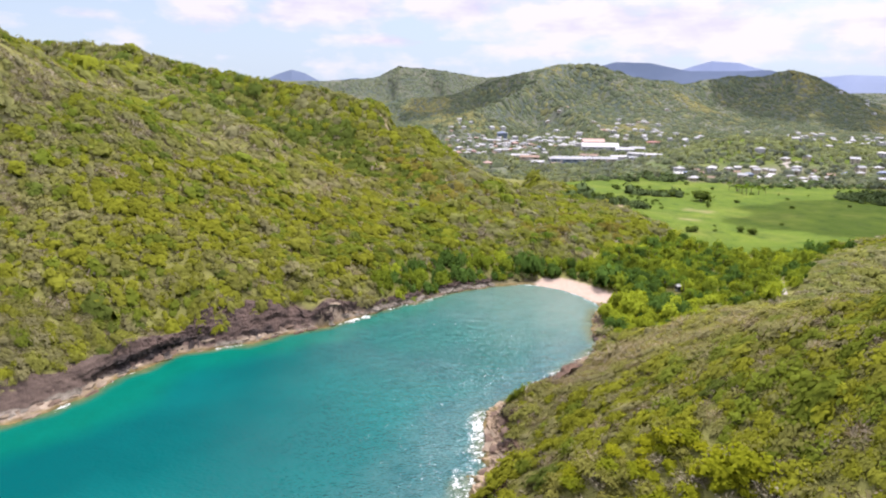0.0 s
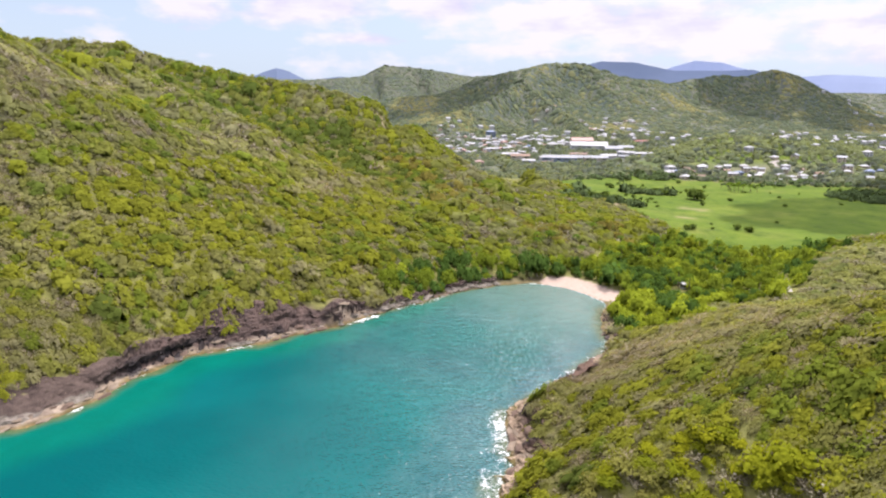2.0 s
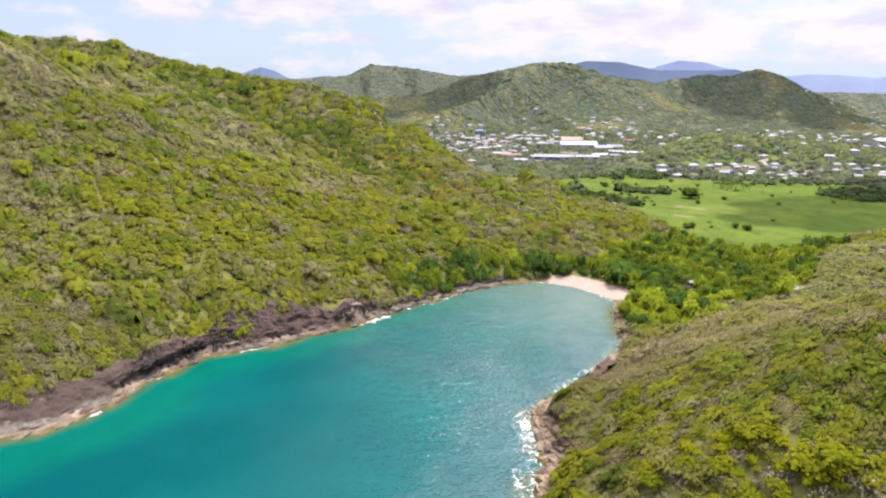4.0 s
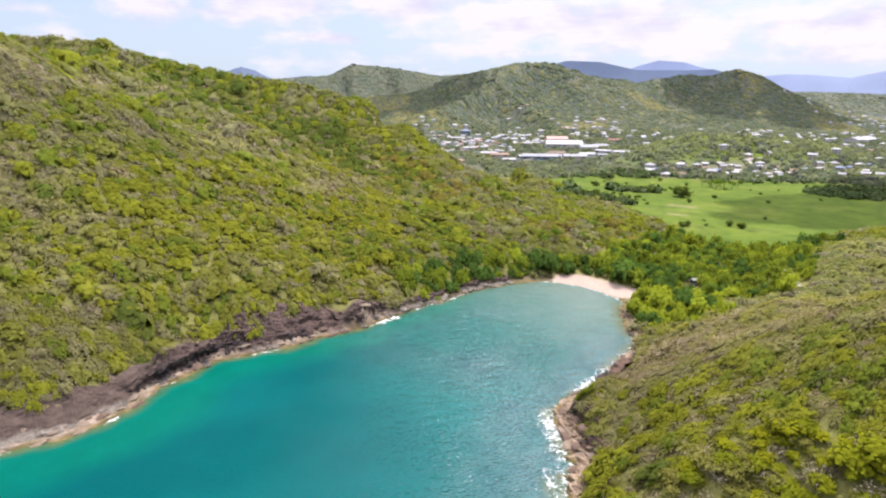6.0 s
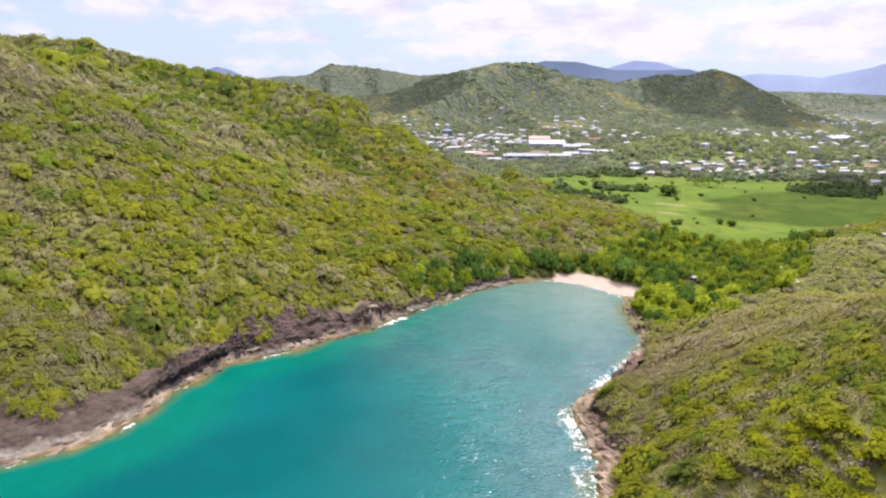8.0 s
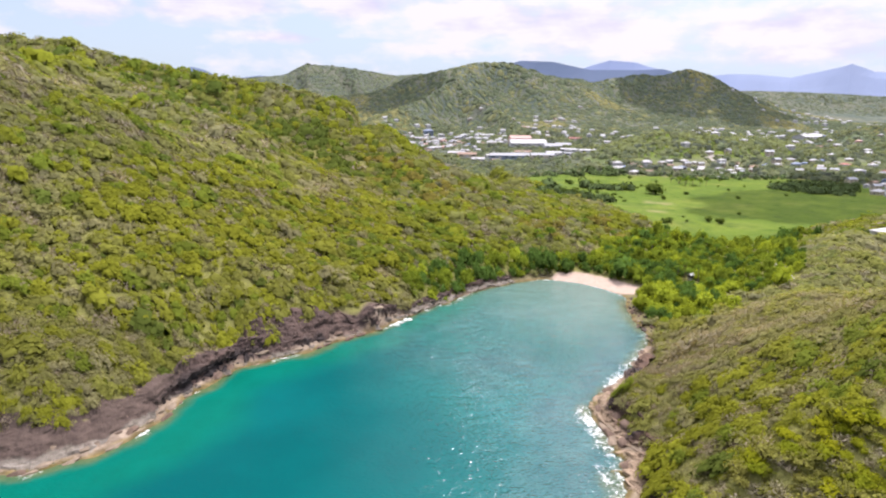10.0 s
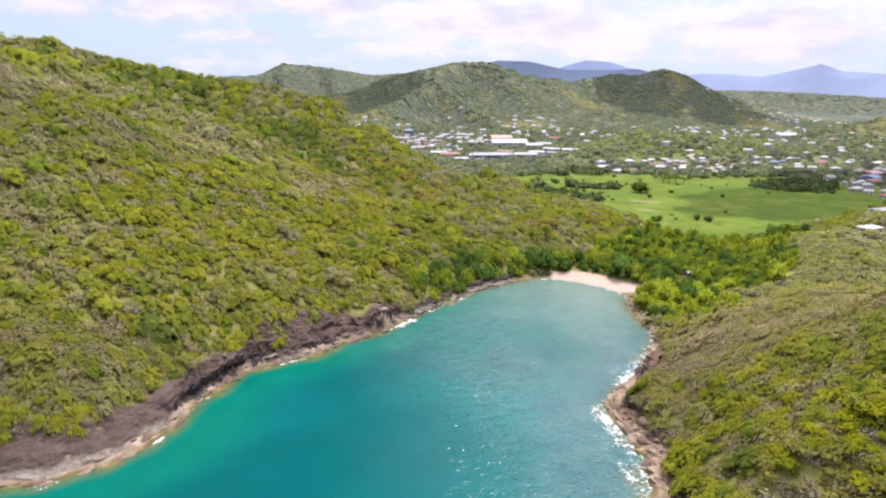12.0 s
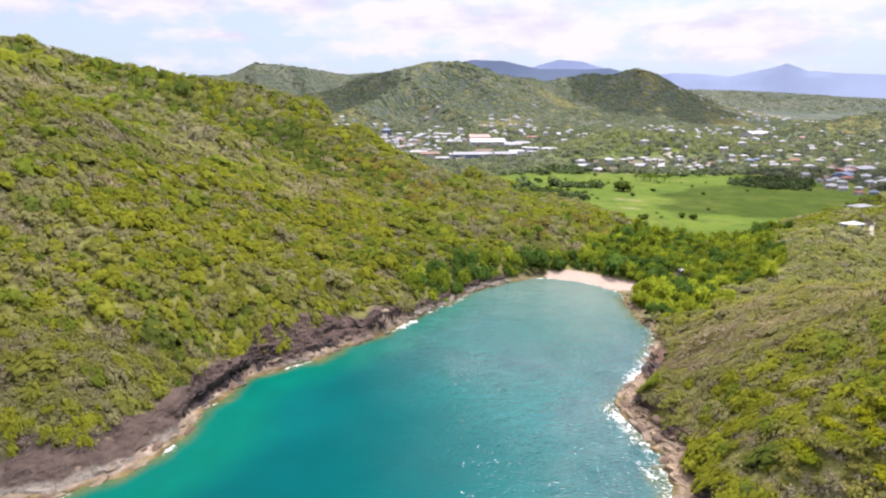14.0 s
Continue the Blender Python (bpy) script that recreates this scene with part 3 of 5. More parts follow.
def box(bm, x0, x1, y0, y1, z0, z1):
    v = [bm.verts.new((x, y, z)) for z in (z0, z1) for x, y in ((x0, y0), (x1, y0), (x1, y1), (x0, y1))]
    for a in ((3, 2, 1, 0), (4, 5, 6, 7), (0, 1, 5, 4), (1, 2, 6, 5), (2, 3, 7, 6), (3, 0, 4, 7)):
        bm.faces.new([v[i] for i in a])
    return v


def ground_z(x, y):
    return float(sheet_z(np.array([x]), np.array([y]))[0])


def on_ground(x, y, turn=0.0, sink=0.0):
    return pose(x, y, ground_z(x, y) - sink, 0, 0, turn)


rng = np.random.default_rng(7)

# Plants: crowns are lobes set with bunches of leaves
CUBE = np.array([[(-1, -1, -1), (-1, 1, -1), (1, 1, -1), (1, -1, -1)], [(-1, -1, 1), (1, -1, 1), (1, 1, 1), (-1, 1, 1)],
                 [(-1, -1, -1), (1, -1, -1), (1, -1, 1), (-1, -1, 1)], [(1, -1, -1), (1, 1, -1), (1, 1, 1), (1, -1, 1)],
                 [(1, 1, -1), (-1, 1, -1), (-1, 1, 1), (1, 1, 1)], [(-1, 1, -1), (-1, -1, -1), (-1, -1, 1), (-1, 1, 1)]], float)


def ball(levels):
    """Four-cornered faces of a rounded lump."""
    q = CUBE
    for _ in range(levels):
        m, e = q.mean(1), (q + np.roll(q, -1, 1)) / 2
        q = np.concatenate([np.stack([q[:, k], e[:, k], m, e[:, k - 1]], 1) for k in range(4)])
    return q / np.linalg.norm(q, axis=2, keepdims=True)


def unit(v):
    return v / np.maximum(np.linalg.norm(v, axis=-1, keepdims=True), 1e-9)


def bunches(centre, normal, size, r):
    """Kite-shaped bunches of leaves facing along the normals."""
    side = unit(np.cross(normal, r.normal(size=normal.shape)))
    up = np.cross(normal, side)
    a = size[:, None] * r.uniform(0.75, 1.25, (len(size), 1))
    b = size[:, None] * r.uniform(0.5, 0.95, (len(size), 1))
    bend = normal * size[:, None] * 0.25
    return np.stack([centre - up * a, centre + side * b - bend, centre + up * a, centre - side * b - bend], 1)


def facing(q, way):
    """Faces with the way in which each takes the light set beside its corners."""
    return np.concatenate([q, np.repeat(unit(way)[:, None, :], 4, 1)], -1)


def crown(r, leaves, lobes, leaf, levels, flat=0.75, core=0.72):
    """A crown about one unit across from centre to rim, standing on z = 0."""
    ang = r.uniform(0, 6.28, lobes)
    rad = r.uniform(0.15, 0.62, lobes)
    rad[0] = 0.08
    c = np.stack([np.cos(ang) * rad, np.sin(ang) * rad, r.uniform(0.3, 0.75, lobes) * flat], -1)
    size = r.uniform(0.34, 0.52, lobes)
    size[0] = 0.58 if lobes > 1 else 0.85
    out = []
    for p, s in zip(c, size):
        way = ball(levels)
        lump = way * (s * core) * np.array([1, 1, 0.85])
        out.append(np.concatenate([lump * (1 + 0.12 * r.normal(size=3)) + p, unit(0.6 * way + np.array([0, 0, 0.9]))], -1))
    k = r.integers(0, lobes, leaves)
    d = unit(r.normal(size=(leaves, 3)) + np.array([0, 0, 0.22]))
    pos = c[k] + d * (size[k] * r.uniform(0.82, 1.06, leaves))[:, None] * np.array([1, 1, 0.9])
    q = bunches(pos, unit(d + np.array([0, 0, 0.25]) + 0.4 * r.normal(size=d.shape)), np.full(leaves, leaf), r)
    out.append(facing(q, 0.55 * d + np.array([0, 0, 0.9]) + 0.15 * r.normal(size=d.shape)))
    return np.concatenate(out)


def bare_crown(r, twigs, width, leaves, leaf):
    """Leafless or thinly leaved branches that fan out."""
    d = unit(r.normal(size=(twigs, 3)) * np.array([1, 1, 0.6]) + np.array([0, 0, 0.75]))
    start = r.uniform(0.15, 0.75, (twigs, 1))
    a = d * start * np.array([1, 1, 0.95])
    b = a + unit(d + 0.5 * r.normal(size=d.shape)) * r.uniform(0.28, 0.5, (twigs, 1))
    side = unit(np.cross(b - a, r.normal(size=d.shape))) * width
    out = [facing(np.stack([a - side, b - side * 0.5, b + side * 0.5, a + side], 1), d + np.array([0, 0, 0.6]) + 0.3 * r.normal(size=d.shape))]
    d = unit(r.normal(size=(leaves, 3)) + np.array([0, 0, 0.7]))
    q = bunches(d * r.uniform(0.5, 0.95, (leaves, 1)), unit(d + 0.8 * r.normal(size=d.shape)), np.full(leaves, leaf), r)
    out.append(facing(q, d + np.array([0, 0, 0.5])))
    return np.concatenate(out)


def trunk_quads(r, sides=5, radius=0.06, top=0.75, lean=0.1):
    """A tapered trunk with three limbs, standing on z = 0 and reaching below it."""
    out = []
    fork = np.array([r.uniform(-lean, lean), r.uniform(-lean, lean), top * 0.45])
    ends = [(np.array([0, 0, -0.5]), fork, radius, radius * 0.7)]
    for k in range(3):
        a = 2.1 * k + r.uniform(0, 1)
        ends.append((fork, fork + np.array([0.36 * math.cos(a), 0.36 * math.sin(a), top * 0.5]), radius * 0.6, radius * 0.25))
    for p, q, r0, r1 in ends:
        axis = unit(q - p)
        u = unit(np.cross(axis, [0.31, 0.87, 0.2]))
        v = np.cross(axis, u)
        for k in range(sides):
            a0, a1 = 6.2832 * k / sides, 6.2832 * (k + 1) / sides
            e0, e1 = u * math.cos(a0) + v * math.sin(a0), u * math.cos(a1) + v * math.sin(a1)
            out.append([p + e0 * r0, p + e1 * r0, q + e1 * r1, q + e0 * r1])
    return np.array(out)


def lean_at(x, y, reach=3.0):
    """The fall of the ground at places, along x and along y."""
    return np.stack([(height(x + reach, y)[0] - height(x - reach, y)[0]), (height(x, y + reach)[0] - height(x, y - reach)[0])], -1) / (2 * reach)


def set_out(templates, which, pos, size, turn, reach=3.0):
    """Corners of many plants: each template turned, scaled, moved to its place and laid along the slope there."""
    lean = np.clip(lean_at(pos[:, 0], pos[:, 1], reach), -1, 1) * 0.9
    corners, count = [], []
    for k, tpl in enumerate(templates):
        at = np.nonzero(which == k)[0]
        c, s = np.cos(turn[at])[:, None, None], np.sin(turn[at])[:, None, None]
        turned = []
        for j in (0, 3):
            x, y, z = tpl[None, ..., j], tpl[None, ..., j + 1], tpl[None, ..., j + 2]
            turned.append(np.stack([x * c - y * s, x * s + y * c, np.broadcast_to(z, (len(at), *tpl.shape[:2]))], -1))
        v = turned[0] * size[at][:, None, None, :]
        fall = lean[at][:, None, None, :]
        v[..., 2] += v[..., 0] * fall[..., 0] + v[..., 1] * fall[..., 1]
        way = turned[1].copy()
        way[..., :2] -= 0.6 * fall * way[..., 2:]
        corners.append(np.concatenate([v + pos[at][:, None, None, :], unit(way)], -1).reshape(-1, 4, 6))
        count.append((at, len(tpl)))
    return corners, count


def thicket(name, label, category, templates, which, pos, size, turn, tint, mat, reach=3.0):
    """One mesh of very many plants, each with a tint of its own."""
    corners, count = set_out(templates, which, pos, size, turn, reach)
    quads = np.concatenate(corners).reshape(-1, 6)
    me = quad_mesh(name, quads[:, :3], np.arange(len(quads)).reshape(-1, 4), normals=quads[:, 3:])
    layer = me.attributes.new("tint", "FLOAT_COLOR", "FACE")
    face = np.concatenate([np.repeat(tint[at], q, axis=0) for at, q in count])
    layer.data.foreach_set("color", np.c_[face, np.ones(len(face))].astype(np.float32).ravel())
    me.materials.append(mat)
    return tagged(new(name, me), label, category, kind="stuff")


def scatter(x0, x1, y0, y1, gap, r):
    """Places on a jittered lattice."""
    gx, gy = np.meshgrid(np.arange(x0, x1, gap), np.arange(y0, y1, gap * 0.87))
    gx = gx + (np.arange(gx.shape[0]) % 2)[:, None] * gap * 0.5
    p = np.stack([gx.ravel(), gy.ravel()], -1)
    return p + r.uniform(-0.42, 0.42, p.shape) * gap


def in_sight(x, y):
    return (x > np.minimum(-0.71 * y - 8, -0.55 * y - 50)) & (x < np.maximum(0.73 * y + 10, 1.12 * (y - 11) - 60))


BRIGHT, GREEN, OLIVE = np.array((0.245, 0.275, 0.02)), np.array((0.175, 0.23, 0.022)), np.array((0.225, 0.245, 0.05))
DARK, TAN, GREY = np.array((0.11, 0.15, 0.022)), np.array((0.265, 0.26, 0.13)), np.array((0.335, 0.30, 0.22))
LUSH, DEEP = np.array((0.205, 0.25, 0.02)), np.array((0.065, 0.115, 0.022))


# belts of growth on the western hill
RIB = [(-254, 521), (-186, 410), (-153, 385), (-115, 348), (-80, 335)]
HOLLOW = [(-205, 492), (-165, 484), (-135, 478), (-96, 456), (-69, 443), (-46, 436), (-27, 416), (-12, 396)]
FRESH = [(-97, 312), (-66, 308), (-39, 309), (-13, 305), (9, 308)]
FRESH_LOW = [(-112, 265), (-91, 259), (-98, 226), (-116, 212)]
GREY_SIDE = [(-188, 314), (-172, 302), (-153, 287), (-134, 269), (-147, 245)]
DRY_FOOT = [(-122, 172), (-107, 197), (-87, 217), (-70, 230)]
RUSSET = [(-6, 425), (20, 380), (46, 368), (85, 348), (110, 352)]


def belt(x, y, line, width):
    """One along a line, falling to zero at that width, with a ragged edge."""
    return step(width, width * 0.35, to_line(x, y, line) + 0.35 * width * smooth_noise(x, y, 22, 44, 3))


def dry_tints(x, y, r):
    """Kind and tint of the hillside's plants: patches of green, dry and leafless growth."""
    n = len(x)
    east = x > 0
    z = height(x, y)[0]
    rib, hollow, fresh = belt(x, y, RIB, 42), belt(x, y, HOLLOW, 34), np.maximum(belt(x, y, FRESH, 36), belt(x, y, FRESH_LOW, 34))
    grey_side, foot, russet = belt(x, y, GREY_SIDE, 46), belt(x, y, DRY_FOOT, 24), belt(x, y, RUSSET, 34) * (y > 325)
    brow = step(45, 15, to_line(x, y, [(45, 190), (72, 158), (115, 135)]))
    dry = 0.38 + 0.42 * smooth_noise(x, y, 24, 41, 4) + 0.13 * r.normal(size=n)
    dry += 0.24 * rib + 0.34 * grey_side + 0.18 * foot - 0.32 * hollow - 0.2 * fresh + 0.12 * brow + 0.08 * east
    lively = 0.57 + 0.45 * smooth_noise(x, y, 20, 43, 3) + 0.25 * r.normal(size=n) + 0.35 * fresh + 0.35 * east * step(70, 25, np.hypot(x - 40, y - 112)) - 0.3 * rib - 0.2 * foot
    bare = (dry > 0.82) | (r.random(n) < 0.07 + 0.07 * east)
    thin = ~bare & ((dry > 0.56) | (r.random(n) < 0.15 + 0.1 * east))
    t = OLIVE + (BRIGHT - OLIVE) * step(0.2, 0.75, lively)[:, None]
    t = np.where((r.random(n) < 0.14 + 0.3 * step(0.1, 0.6, smooth_noise(x, y, 40, 47, 2)))[:, None], GREEN, t)
    t = np.where((r.random(n) < 0.05 + 0.5 * hollow)[:, None], DARK * 1.15, t)
    t = np.where((r.random(n) < 0.4 * russet)[:, None], np.array((0.25, 0.22, 0.04)), t)
    t = np.where(thin[:, None], OLIVE + (TAN - OLIVE) * r.random((n, 1)), t)
    t = np.where(bare[:, None], GREY * r.uniform(0.8, 1.12, (n, 1)), t)
    t = t * r.uniform(0.62, 0.82, (n, 1)) + np.array((0.0, 0.0, 0.006))
    t = t * (1 + 0.12 * rib - 0.05 * foot)[:, None]
    low = (step(75, 30, z) * (x < -25))[:, None]
    t = t * (1 + low * np.array((0.1, 0.04, 0.0)))
    pale = step(62, 22, to_line(x, y, [(195, 278), (130, 215), (85, 165)]))[:, None]
    t = (t + (np.array((0.265, 0.255, 0.145)) - t) * pale * 0.32) * (1 + 0.12 * pale)
    t = np.where(east[:, None] & (y < 215)[:, None], t * np.array((1.09, 1.03, 0.95)), t)
    return np.where(bare, 2, np.where(thin, 1, 0)), t


def near_templates(r):
    leafy = [crown(r, 200, 7, 0.112, 0, core=0.62) for _ in range(5)]
    thin = [np.concatenate([crown(r, 132, 7, 0.105, 0, core=0.42), bare_crown(r, 26, 0.018, 0, 0.1)]) for _ in range(4)]
    bare = [bare_crown(r, 140, 0.019, 46, 0.085) for _ in range(4)]
    return leafy, thin, bare


def mid_templates(r):
    leafy = [crown(r, 78, 4, 0.155, 0, core=0.8) for _ in range(5)]
    thin = [np.concatenate([crown(r, 60, 4, 0.14, 0, core=0.6), bare_crown(r, 12, 0.025, 0, 0.1)]) for _ in range(4)]
    bare = [bare_crown(r, 66, 0.028, 30, 0.125) for _ in range(4)]
    return leafy, thin, bare


def far_templates(r):
    leafy = [crown(r, 26, 1, 0.23, 0, core=0.88) for _ in range(5)]
    thin = [crown(r, 21, 1, 0.235, 0, core=0.82) for _ in range(4)]
    bare = [bare_crown(r, 22, 0.045, 12, 0.2) for _ in range(4)]
    return leafy, thin, bare


def choose(kind, r):
    return np.where(kind == 0, r.integers(0, 5, len(kind)), np.where(kind == 1, 5 + r.integers(0, 4, len(kind)), 9 + r.integers(0, 4, len(kind))))


VALLEY = [(74, 232), (82, 262), (100, 292), (130, 322), (172, 345), (205, 352)]
GLEN = [(67, 235), (80, 231), (101, 245), (117, 242), (131, 246), (145, 252), (162, 276), (178, 298), (203, 350), (232, 378), (246, 384), (200, 366), (165, 358), (147, 380), (110, 352), (85, 330), (62, 304), (70, 262)]
LEE_SHORE = [(-22, 262), (6, 287), (36, 298), (60, 298), (78, 282)]


def forest(gap, lo, hi):
    """Places in the dry forest whose distance from the flight line is from lo to hi."""
    p = scatter(-520, 480, 40, 550, gap, rng)
    x, y = p.T
    d = to_segment(x, y, (0, 0), (-70, 11))[0]
    p = p[in_sight(x, y) & (d >= lo) & (d < hi)]
    x, y = p.T
    z, shore = height(x, y)
    keep = (shore > np.where(x < 0, rock_band(x) - 0.4, np.where(y < 172, 5.6, 3.4)) + np.where(x < 0, 2.4, 2.0) * smooth_noise(x, y, 9, 51, 2) + np.where(x < 0, 1.4, 0.5) * smooth_noise(x, y, 26, 52, 2)) & ~inside(x, y, FIELD)
    keep &= to_line(x, y, SAND) > 8.2
    keep &= (to_line(x, y, VALLEY) > 20) & ~inside(x, y, GLEN)
    keep &= to_line(x, y, LEE_SHORE) > 7
    keep &= np.min([np.hypot(x - a, y - b) for a, b, c in CLEARED], axis=0) > 8
    keep &= np.hypot(x + 39, y - 493) > 7
    keep &= np.min([to_line(x, y, t) for t in TRACKS], axis=0) > 2.2
    keep &= ~((y > 440) & (x > 400))
    return np.c_[x, y, z][keep]


# places kept clear: villas on the spur, tracks
CLEARED = [(215, 283, 4), (230, 305, 8), (343, 411, 8), (289, 348, 8), (305, 352, 6)]
TRACKS = [[(149, 278), (144, 265), (138, 250)], [(226, 288), (238, 300), (252, 312), (270, 326)]]

near_p, mid_p, far_p = forest(2.35, 0, 190), forest(3.3, 190, 330), forest(4.5, 330, 620)
# the trees closest to the flight line stand one by one
closeness = np.hypot(near_p[:, 0] - 30, near_p[:, 1] - 88)
order = np.argsort(closeness)
single, near_p = near_p[order[:285]], near_p[order[285:]]


def crown_size(n, r, base, squat=(0.65, 0.95)):
    w = base * np.exp(r.normal(0, 0.3, n))
    return np.stack([w, w, w * r.uniform(*squat, n)], -1)


for name, where, make, base, label in (("hillside_forest", near_p, near_templates, 2.35, "dry scrub forest of yellow-green and grey trees"),
                                       ("slope_forest", mid_p, mid_templates, 3.1, "dry forest with leafless grey trees on the slope"),
                                       ("crest_forest", far_p, far_templates, 3.75, "olive and green forest along the crest")):
    kind, tint = dry_tints(where[:, 0], where[:, 1], rng)
    shape = sum(make(rng), [])
    size = crown_size(len(where), rng, base, (0.5, 0.8))
    lift = where.copy()
    lift[:, 2] += size[:, 2] * 0.06
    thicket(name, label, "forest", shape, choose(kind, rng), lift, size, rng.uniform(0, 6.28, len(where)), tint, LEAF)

# lush wood in the valley behind the beach, taller and closed
p = np.concatenate([scatter(-30, 260, 215, 400, 4.2, rng), scatter(-30, 120, 215, 310, 5.0, rng)])
x, y = p.T
z, shore = height(x, y)
keep = ((to_line(x, y, VALLEY) <= 22) | inside(x, y, GLEN) | (to_line(x, y, LEE_SHORE) <= 7)) & (shore > 3.4) & (to_line(x, y, SAND) > 7.0) & ~inside(x, y, FIELD)
keep &= np.min([to_line(x, y, t) for t in TRACKS], axis=0) > 2.4
keep &= to_line(x, y, [(101, 270), (96, 258)]) > 4.5
p = np.c_[x, y, z][keep]
mixed = rng.random(len(p)) + 0.55 * smooth_noise(p[:, 0], p[:, 1], 22, 61, 2)
front = step(268, 235, p[:, 1]) * step(112, 92, p[:, 0])
tint = np.where((mixed > 0.98 - 0.75 * front)[:, None], LUSH, np.where((mixed > 0.35)[:, None], GREEN * 0.75, DEEP)) * rng.uniform(0.75, 1.25, (len(p), 1))
size = crown_size(len(p), rng, 2.6) * np.array([1, 1, 1.65])
lift = p.copy()
lift[:, 2] += size[:, 2] * 0.35 - 1.0
wood = [crown(rng, 112, 6, 0.135, 0, 0.85, 0.7) for _ in range(6)]
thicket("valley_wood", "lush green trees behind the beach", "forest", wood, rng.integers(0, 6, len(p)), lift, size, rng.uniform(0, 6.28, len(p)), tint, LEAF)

# single trees of the near slope
shape_rng = np.random.default_rng(11)
SHAPES = ([crown(shape_rng, 300, 9, 0.092, 0, core=0.55) for _ in range(6)],
          [np.concatenate([crown(shape_rng, 190, 9, 0.085, 0, core=0.35), bare_crown(shape_rng, 60, 0.014, 0, 0.1)]) for _ in range(5)],
          [bare_crown(shape_rng, 190, 0.014, 70, 0.07) for _ in range(5)])


def mesh_of(name, quads, mat):
    at = quads.reshape(-1, quads.shape[-1])
    me = quad_mesh(name, at[:, :3], np.arange(len(at)).reshape(-1, 4), normals=at[:, 3:] if at.shape[1] == 6 else None)
    me.materials.append(mat)
    return me


TRUNKS = [mesh_of("trunk", trunk_quads(rng), BARK) for _ in range(3)]
CROWNS = [[mesh_of("crown", q, m) for q in group] for group, m in zip(SHAPES, (LEAF_GREEN, LEAF_OLIVE, TWIG_GREY))]
TREE_LABELS = ("yellow-green broadleaf tree on the dry slope", "thinly leaved olive tree on the dry slope", "leafless grey tree on the dry slope")


def tree(kind, n, x, y, z, size, turn, label="", name="tree", group="trees of the near slope"):
    top = root_of(name, label or TREE_LABELS[kind], "tree", group)
    top.matrix_basis = Matrix.Translation((x, y, z - 0.1)) @ pose(0, 0, 0, 0, 0, turn) @ Matrix.Diagonal((*size, 1))
    for kid, me in (("trunk", TRUNKS[n % 3]), ("crown", CROWNS[kind][n % len(CROWNS[kind])])):
        ob = new(kid, me)
        ob.parent = top
        if kid == "crown":
            ob.location = (0, 0, 0.2)
    return top


kinds, _ = dry_tints(single[:, 0], single[:, 1], rng)
sizes = crown_size(len(single), rng, 2.5, (0.6, 0.85))
for n, ((x, y, z), k, s) in enumerate(zip(single, kinds, sizes)):
    tree(int(k), n, x, y, z, s, rng.uniform(0, 360))

# trees that stand alone in the meadow
BROAD = [mesh_of("crown", crown(rng, 150, 7, 0.15, 1, 0.8), foliage("meadow_leaves", own=((0.085, 0.12, 0.022), (0.06, 0.09, 0.02)))) for _ in range(3)]
MEADOW = [(219, 548, 10.5), (213, 515, 3.2), (153, 396, 3.0), (158, 398, 3.6), (189, 404, 3.9), (194, 398, 4.0), (187, 587, 5.0), (195, 577, 6.0),
          (204, 577, 6.5), (178, 612, 5.5), (186, 616, 5.0), (165, 616, 5.0), (232, 436, 1.7), (277, 509, 2.6), (172, 402, 1.6), (178, 418, 1.3),
          (247, 735, 5.5), (251, 668, 3.2), (205, 640, 2.5), (262, 628, 3.0), (247, 540, 3.0), (118, 492, 6.0), (128, 500, 6.5), (110, 486, 6.0), (138, 505, 4.5), (300, 560, 2.2), (330, 520, 2.0)]
hedge = random.Random(21)
for line, count in (([(104, 510), (122, 555), (105, 630)], 16), ([(140, 470), (175, 520), (160, 560)], 12), ([(300, 640), (380, 635), (440, 610)], 14), ([(190, 600), (262, 600), (330, 585)], 12)):
    for _ in range(count):
        k = hedge.randrange(len(line) - 1)
        u = hedge.random()
        MEADOW.append((line[k][0] + (line[k + 1][0] - line[k][0]) * u + hedge.gauss(0, 5), line[k][1] + (line[k + 1][1] - line[k][1]) * u + hedge.gauss(0, 6), hedge.uniform(0.9, 2.6)))
for n, (x, y, w) in enumerate(MEADOW):
    top = root_of("tree", "dark green spreading tree alone in the meadow" if w > 4 else "dark green bush alone in the meadow", "tree", "trees in the meadow")
    top.matrix_basis = on_ground(x, y, n * 47.0, 0.1) @ Matrix.Diagonal((w, w, w * 0.95, 1))
    for kid, me in (("trunk", TRUNKS[n % 3]), ("crown", BROAD[n % 3])):
        ob = new(kid, me)
        ob.parent = top
        ob.location = (0, 0, 0.12) if kid == "crown" else (0, 0, 0)


# palms
def frond_quads(r, count=13):
    out = []
    for k in range(count):
        a, rise = 6.2832 * k / count + r.uniform(-0.2, 0.2), r.uniform(0.1, 0.9)
        d = np.array([math.cos(a), math.sin(a), 0])
        side = np.array([-math.sin(a), math.cos(a), 0])
        last, wide = np.zeros(3), 0.05
        for j in range(1, 5):
            u = j / 4
            nxt = d * (2.6 * u) + np.array([0, 0, rise * 1.6 * u - 2.3 * u * u])
            w = 0.42 * math.sin(math.pi * min(0.96, 0.25 + 0.72 * u)) + 0.04
            for sgn in (-1, 1):
                droop = np.array([0, 0, -0.22])
                out.append([last, nxt, nxt + sgn * side * w + droop * w, last + sgn * side * wide + droop * wide])
            last, wide = nxt, w
    return np.array(out)


